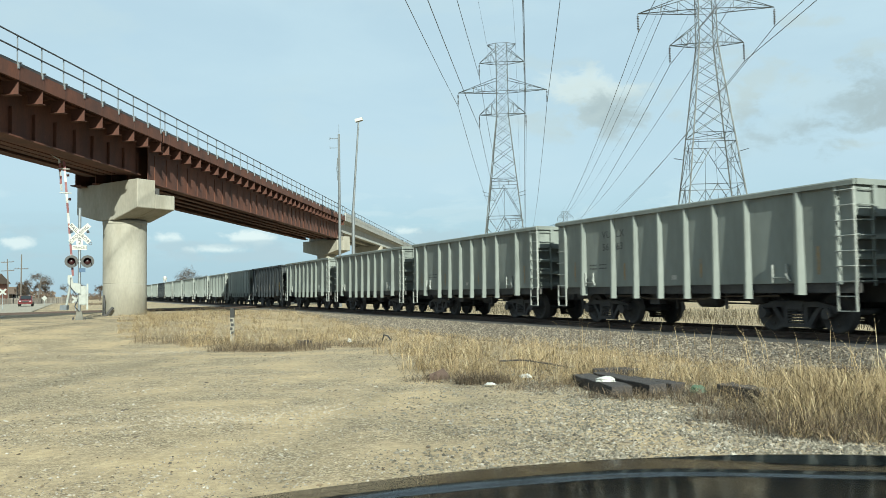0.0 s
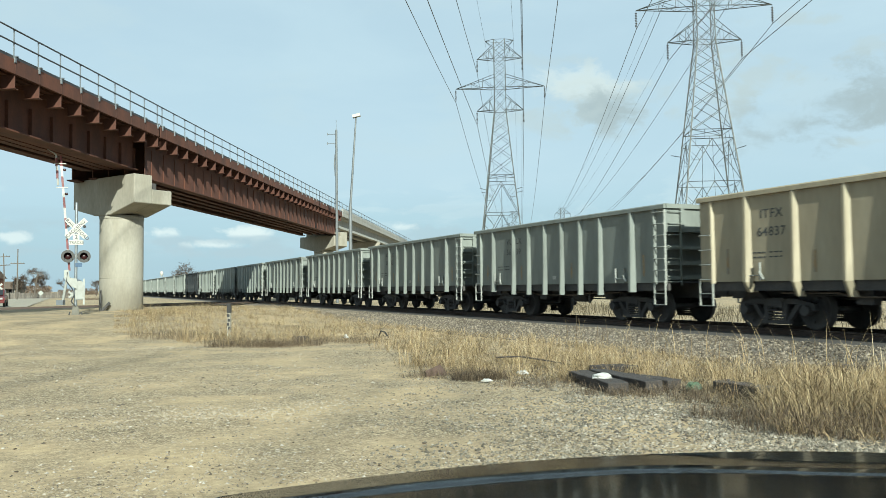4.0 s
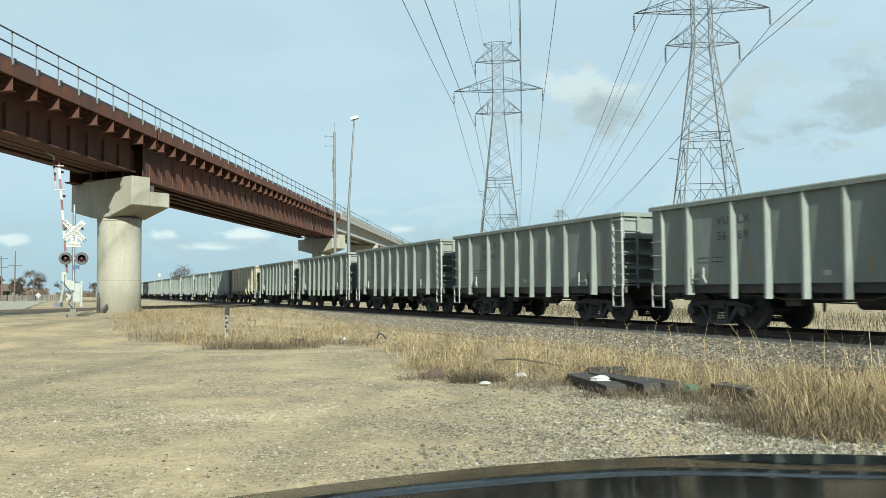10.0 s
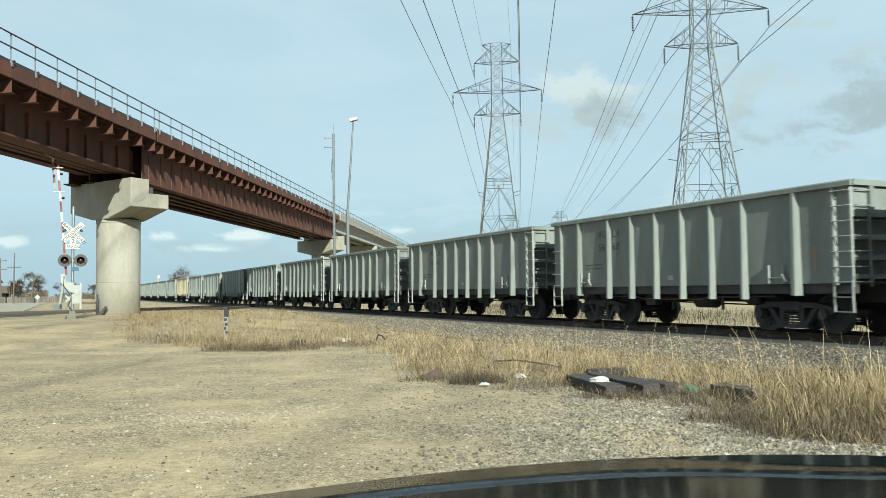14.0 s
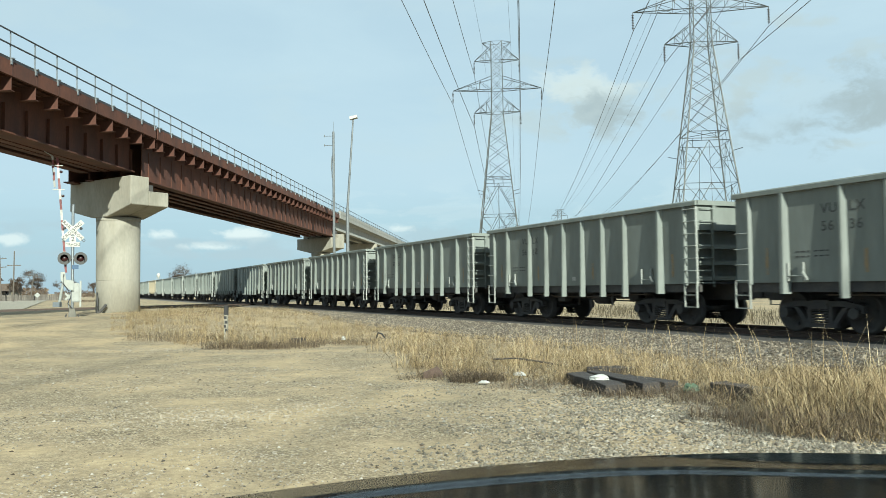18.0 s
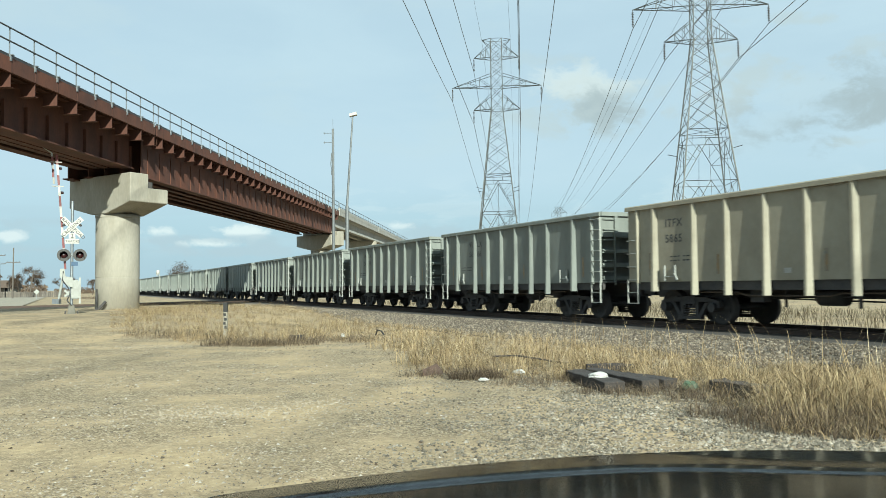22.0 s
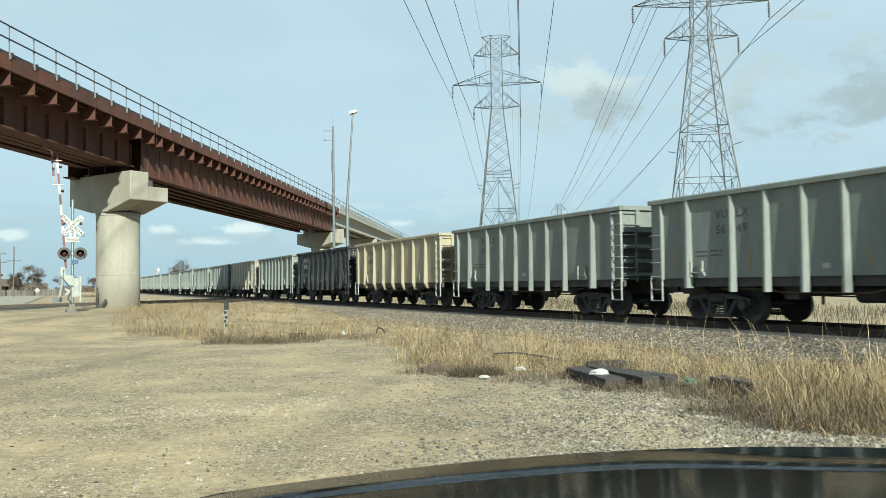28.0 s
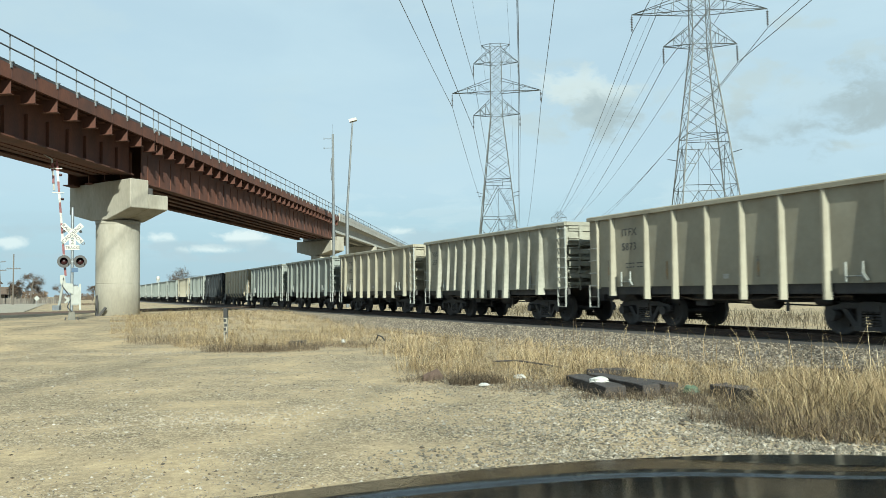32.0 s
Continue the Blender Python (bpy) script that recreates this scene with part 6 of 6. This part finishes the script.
tagged(link_mesh("wire_ring", bm, UNDER), "thin dark wire loop lying on gravel", "wire")
# ---- far side: trees, poles, houses, vehicles ----
BARK = mat("bare_branches", (0.07, 0.054, 0.042), 0.9, alt=(0.109, 0.083, 0.064), scale=2, amount=0.8)
BUSH = island_mat("winter_brush", [(0.0, (0.032, 0.024, 0.019)), (0.5, (0.077, 0.054, 0.038)), (1.0, (0.141, 0.102, 0.07))])


def bare_tree(x, y, height, width, seed, label="bare winter tree with fine grey-brown twigs", dense=1.0):
    r = random.Random(seed)
    t = thing("tree", pose(x, y, 0.1), label, "tree", "bare trees")
    bt, bl = bmesh.new(), bmesh.new()
    tv, tf = [], []

    def grow(bm, p, d, ln, rad, level):
        q = p + d * ln
        bar(bm, p, q, rad, 5, rad * 0.65)
        if level == 0:
            for _ in range(int(9 * dense)):
                e = Vector((r.gauss(0, 1), r.gauss(0, 1), r.gauss(0.35, 0.8))).normalized()
                o = q + Vector((r.gauss(0, ln * 0.5), r.gauss(0, ln * 0.5), r.gauss(0, ln * 0.4)))
                k = len(tv)
                a = e * ln * r.uniform(0.7, 1.6)
                sd = a.cross(Vector((r.random(), r.random(), 1))).normalized() * 0.022 * height / 8
                tv.extend([tuple(o - sd), tuple(o + sd), tuple(o + a)])
                tf.append((k, k + 1, k + 2))
            return
        for _ in range(r.randint(2, 4)):
            e = (d + Vector((r.gauss(0, 0.62) * width / height, r.gauss(0, 0.62) * width / height, r.gauss(0.12, 0.3)))).normalized()
            grow(bl, q, e, ln * r.uniform(0.62, 0.86), rad * 0.6, level - 1)
    grow(bt, Vector((0, 0, 0)), Vector((r.gauss(0, 0.05), r.gauss(0, 0.05), 1)).normalized(), height * 0.24, height * 0.022, 5)
    part("trunk", bt, BARK, t)
    part("branchwork", bl, BARK, t)
    ob = mesh_object("crown", tv, tf, BUSH)
    ob.parent = t
    return t


for k, (px, d, h, w) in enumerate(((-0.327, 260, 12.6, 16), (-0.339, 268, 10.8, 14), (-0.313, 270, 10.4, 13), (-0.345, 275, 6.0, 9), (-0.303, 275, 6.0, 9), (-0.520, 165, 7.2, 6.0), (-0.535, 170, 6.5, 6.0), (-0.507, 168, 6.0, 5.5), (-0.478, 230, 7.5, 7.0), (-0.468, 235, 6.5, 6.5), (-0.442, 210, 6.0, 6.0), (0.395, 150, 13.5, 9.0))):
    bare_tree(px * d, d, h, w, 40 + k, dense=2.0 if d < 200 else 1.5)


def brush(name, rows, label):
    """Low scrub along a far line: many crossing twig triangles."""
    r = random.Random(5)
    tv, tf = [], []
    for b0, b1, d, h in rows:
        for _ in range(1500):
            b = r.uniform(b0, b1)
            y = d * r.uniform(0.96, 1.06)
            x = b * y
            hh = h * (0.35 + 0.65 * (noise.noise((x * 0.12, y * 0.05, 2.0)) * 0.5 + 0.5))
            z = r.random() ** 1.3 * hh
            k = len(tv)
            e = Vector((r.gauss(0, 1), r.gauss(0, 1), r.gauss(0.4, 0.8))).normalized() * hh * 0.35
            sd = Vector((e.z, 0, -e.x)).normalized() * 0.05 * hh
            o = Vector((x, y, 0.1 + z))
            tv.extend([tuple(o - sd), tuple(o + sd), tuple(o + e)])
            tf.append((k, k + 1, k + 2))
    tagged(mesh_object(name, tv, tf, BUSH), label, "brush", kind="stuff")


brush("brush", ((-0.49, -0.44, 300, 2.8), (-0.56, -0.50, 320, 5.0), (-0.42, -0.36, 360, 6.0), (-0.36, -0.30, 300, 3.6), (-0.46, -0.42, 120, 0.6)), "brown winter scrub along the horizon")


POLEWOOD = mat("grey_weathered_pole", (0.102, 0.09, 0.077), 0.9, alt=(0.064, 0.054, 0.045), scale=3, amount=0.8, stretch=(4, 4, 0.5))


def utility_pole(x, y, h, lean, arms, label):
    p = thing("utility_pole", pose(x, y, 0.2, 0, lean, 0), label, "utility pole", "utility poles")
    bm = bmesh.new()
    bar(bm, (0, 0, -0.3), (0, 0, h), 0.13, 8, 0.09)
    part("pole", bm, POLEWOOD, p)
    for z in arms:
        part("crossarm", boxes((-1.2, 1.2, -0.06, 0.06, h - z - 0.06, h - z + 0.06)), POLEWOOD, p)
        for ix in (-1.05, -0.5, 0.5, 1.05):
            bm = bmesh.new()
            lathe(bm, [(0.03, 0.0), (0.06, 0.08), (0.03, 0.16)], (ix, 0, h - z + 0.062), "z", 6)
            part("insulator", bm, GALV, p)


utility_pole(-73.8, 136.0, 8.7, 0.5, (2.5,), "weathered wooden utility pole with a crossarm")
utility_pole(-82.0, 147.0, 8.5, -2.5, (0.6, 2.2), "weathered wooden utility pole with two crossarms")
utility_pole(-78.2, 150.0, 5.0, 8.0, (0.3,), "leaning wooden utility pole")
utility_pole(-85.5, 156.0, 3.5, 3.0, (), "short leaning wooden pole")

ROOF = mat("brown_shingle_roof", (0.102, 0.074, 0.054), 0.9, alt=(0.07, 0.051, 0.038), scale=2, amount=0.8)
SIDING = mat("tan_siding", (0.218, 0.186, 0.141), 0.8, alt=(0.166, 0.141, 0.109), scale=1, amount=0.6)
FENCE = mat("grey_board_fence", (0.083, 0.074, 0.064), 0.9, alt=(0.128, 0.112, 0.096), scale=2, amount=0.8, spread=0.3)
DARKGLASS = mat("dark_glass", (0.015, 0.018, 0.02), 0.08)


def house(x, y, turn, w, d, h, label, brick):
    hs = thing("house", pose(x, y, 0.1, 0, 0, turn), label, "house", "far houses")
    part("wall", boxes((-w / 2, w / 2, -d / 2, d / 2, 0, h)), brick, hs)
    bm = bmesh.new()
    prism(bm, [(-d / 2 - 0.4, h + 0.004), (d / 2 + 0.4, h + 0.004), (0, h + d * 0.26)], "x", -w / 2 - 0.4, w / 2 + 0.4)
    part("roof", bm, ROOF, hs)
    for k in range(3):
        wx = -w / 2 + w * (k + 0.5) / 3
        win = part("window", boxes((wx - 0.6, wx + 0.6, -d / 2 - 0.06, -d / 2 - 0.004, 1.0, 2.1)), PAINTW, hs)
        part("pane", boxes((wx - 0.5, wx + 0.5, -d / 2 - 0.07, -d / 2 - 0.062, 1.1, 2.0)), DARKGLASS, win)


house(-96.0, 172.0, 15, 6.5, 6.5, 2.0, "low tan house with a brown roof beyond the road", SIDING)
house(-97.5, 160.0, 5, 12, 8, 4.2, "two-storey red brick building at the roadside", mat("red_brick", (0.20, 0.09, 0.065), 0.9, alt=(0.14, 0.07, 0.05), scale=3, amount=0.8))

def board_fence(x0, y0, x1, y1, n):
    f = thing("fence", None, "weathered grey board fence beyond the road", "fence")
    src = None
    for i in range(n):
        t = i / (n - 1)
        m = pose(x0 + (x1 - x0) * t, y0 + (y1 - y0) * t, 0.1, 0, 0, 20) @ Matrix.Diagonal((1, 1, 0.9 + 0.2 * rng.random(), 1))
        if src is None:
            src = part("board", boxes((-0.14, 0.14, -0.02, 0.02, 0, 1.25)), FENCE, f)
            src.matrix_basis = m
        else:
            share("board", src, f, m)


board_fence(-90.0, 150.0, -72.0, 155.0, 58)


def small_sign(x, y, h, diamond, label):
    s = thing("road_sign", pose(x, y, 0.2, 0, 0, 25), label, "road sign", "road signs")
    bm = bmesh.new()
    bar(bm, (0, 0, -0.2), (0, 0, h), 0.035, 6)
    part("post", bm, GALV, s)
    bm = bmesh.new()
    if diamond:
        prism(bm, [(0, -0.42), (0.42, 0), (0, 0.42), (-0.42, 0)], "y", -0.05, -0.04)
    else:
        for a in (45, -45):
            c, n = math.cos(radians(a)), math.sin(radians(a))
            prism(bm, [(-0.42 * c - 0.09 * n, -0.42 * n + 0.09 * c), (0.42 * c - 0.09 * n, 0.42 * n + 0.09 * c), (0.42 * c + 0.09 * n, 0.42 * n - 0.09 * c), (-0.42 * c + 0.09 * n, -0.42 * n - 0.09 * c)], "y", -0.05 - 0.001 * a / 45, -0.04 - 0.001 * a / 45)
    p = part("panel", bm, PALE, s)
    p.location = (0, 0, h - 0.3)


small_sign(-62.0, 121.0, 1.4, True, "white diamond sign on a short post by the road")
small_sign(-34.5, 73.0, 1.3, False, "white crossbuck seen from across the tracks")
small_sign(-47.5, 84.0, 2.2, False, "white crossbuck at the far side of the road")
arm = thing("crossing_gate", pose(-31.0, 64.0, 0.45), "raised white crossing gate counterweight across the branch track", "crossing gate")
bm = bmesh.new()
bar(bm, (0, 0, 0.3), (0.32, 0, 2.1), 0.10, 6)
part("arm", bm, PALE, arm)
part("counterweight", boxes((-0.45, 0.1, -0.2, 0.2, -0.05, 0.35)), GALV, arm)
bm = bmesh.new()
lathe(bm, [(0.1, 0), (0.3, 0.35), (0.6, 1.2), (1.3, 1.9), (1.3, 4.0), (0.8, 4.5), (0.1, 4.7)], (0, 0, 0), "z", 18)
for a in range(4):
    bar(bm, (1.2 * math.cos(a * 1.57), 1.2 * math.sin(a * 1.57), 1.9), (2.0 * math.cos(a * 1.57), 2.0 * math.sin(a * 1.57), -12), 0.12, 5)
tank = link_mesh("water_tower", bm, PAINTW)
tank.matrix_basis = pose(-0.3595 * 640, 640, 12.2)
tagged(tank, "white water tower far behind the trees", "water tower")

CARRED = mat("dark_red_car_paint", (0.10, 0.02, 0.02), 0.25, alt=(0.08, 0.02, 0.02), scale=2)
LAMPGLASS = mat("headlamp_glass", (0.3, 0.3, 0.3), 0.15)


def sedan(name, paint, label):
    """A car; +x is its front."""
    c = thing(name, None, label, "car")
    bm = bmesh.new()
    prism(bm, [(-2.25, 0.35), (2.2, 0.32), (2.3, 0.55), (2.15, 0.82), (0.95, 0.98), (-1.5, 1.0), (-2.25, 0.92)], "y", -0.88, 0.88)
    bmesh.ops.bevel(bm, geom=bm.edges[:], offset=0.06, segments=2, affect="EDGES")
    part("body", bm, paint, c)
    bm = bmesh.new()
    prism(bm, [(1.0, 0.96), (0.35, 1.46), (-1.0, 1.48), (-1.65, 0.98)], "y", -0.74, 0.74)
    bmesh.ops.bevel(bm, geom=bm.edges[:], offset=0.05, segments=2, affect="EDGES")
    part("cabin", bm, paint, c)
    bm = bmesh.new()
    prism(bm, [(1.01, 1.0), (0.40, 1.43), (0.37, 1.43), (0.96, 1.0)], "y", -0.66, 0.66)
    ws = part("windscreen", bm, DARKGLASS, c)
    ws.location = (0.035, 0, 0.02)
    for sy in (1, -1):
        bm = bmesh.new()
        prism(bm, [(0.75, 1.04), (0.3, 1.40), (-0.95, 1.42), (-1.35, 1.04)], "y", sy * 0.735, sy * 0.75)
        part("side_window", bm, DARKGLASS, c)
        bm = bmesh.new()
        lathe(bm, [(0.02, -0.03), (0.13, -0.02), (0.10, 0.05)], (2.2, sy * 0.62, 0.68), "x", 12)
        part("headlight", bm, LAMPGLASS, c, "clear headlight")
    part("bumper", boxes((2.18, 2.36, -0.85, 0.85, 0.36, 0.52)), paint, c)
    part("grille", boxes((2.2, 2.33, -0.42, 0.42, 0.58, 0.74)), CARBLACK, c)
    src = None
    for wx in (1.38, -1.38):
        for sy in (0.8, -0.8):
            if src is None:
                bm = bmesh.new()
                lathe(bm, [(0.1, -0.1), (0.2, -0.09), (0.3, -0.1), (0.32, 0), (0.3, 0.1), (0.2, 0.09), (0.1, 0.1)], (0, 0, 0), "y", 20)
                src = part("wheel", bm, CARBLACK, c)
                src.location = (wx, sy, 0.32)
            else:
                share("wheel", src, c, pose(wx, sy, 0.32))
    return c


def road_pose(s, q, turn=180.0):
    x, y, h = on_track(s, q)
    z = max(lie(x, y), 0.2 if y > 40 else 0) + 0.035
    return pose(x, y, z, 0, 0, h + turn)


RED_CAR = sedan("red_car", CARRED, "dark red saloon car driving along the road")
RED_CAR.matrix_basis = road_pose(124.6, 22.0)
ties()


def motions():
    times = [2.0 * i for i in range(17)]
    for k, w in TRAIN.items():
        walk(w, [(t, wagon_pose(k, t)) for t in times])
    # wheelsets roll with the train; those at the same place on their trucks share one turn
    rolled = {}
    span = [i / 15 for i in range(481)]
    for ws in [o for o in bpy.data.objects if o.name.startswith("wheelset")]:
        x = round(ws.location.x, 2)
        if x not in rolled:
            walk(ws, [(t, pose(x, 0, 0.463) @ Matrix.Rotation(PITCH * (run(t) - run(0)) / 0.463, 4, "Y")) for t in span])
            rolled[x] = ws
        else:
            src = rolled[x].animation_data
            ws.rotation_mode = "QUATERNION"
            ws.animation_data_create()
            ws.animation_data.action = src.action
            ws.animation_data.action_slot = src.action_slot
    walk(RED_CAR, [(t, road_pose(124.6 - 11.3 * t, 22.0)) for t in times])


motions()
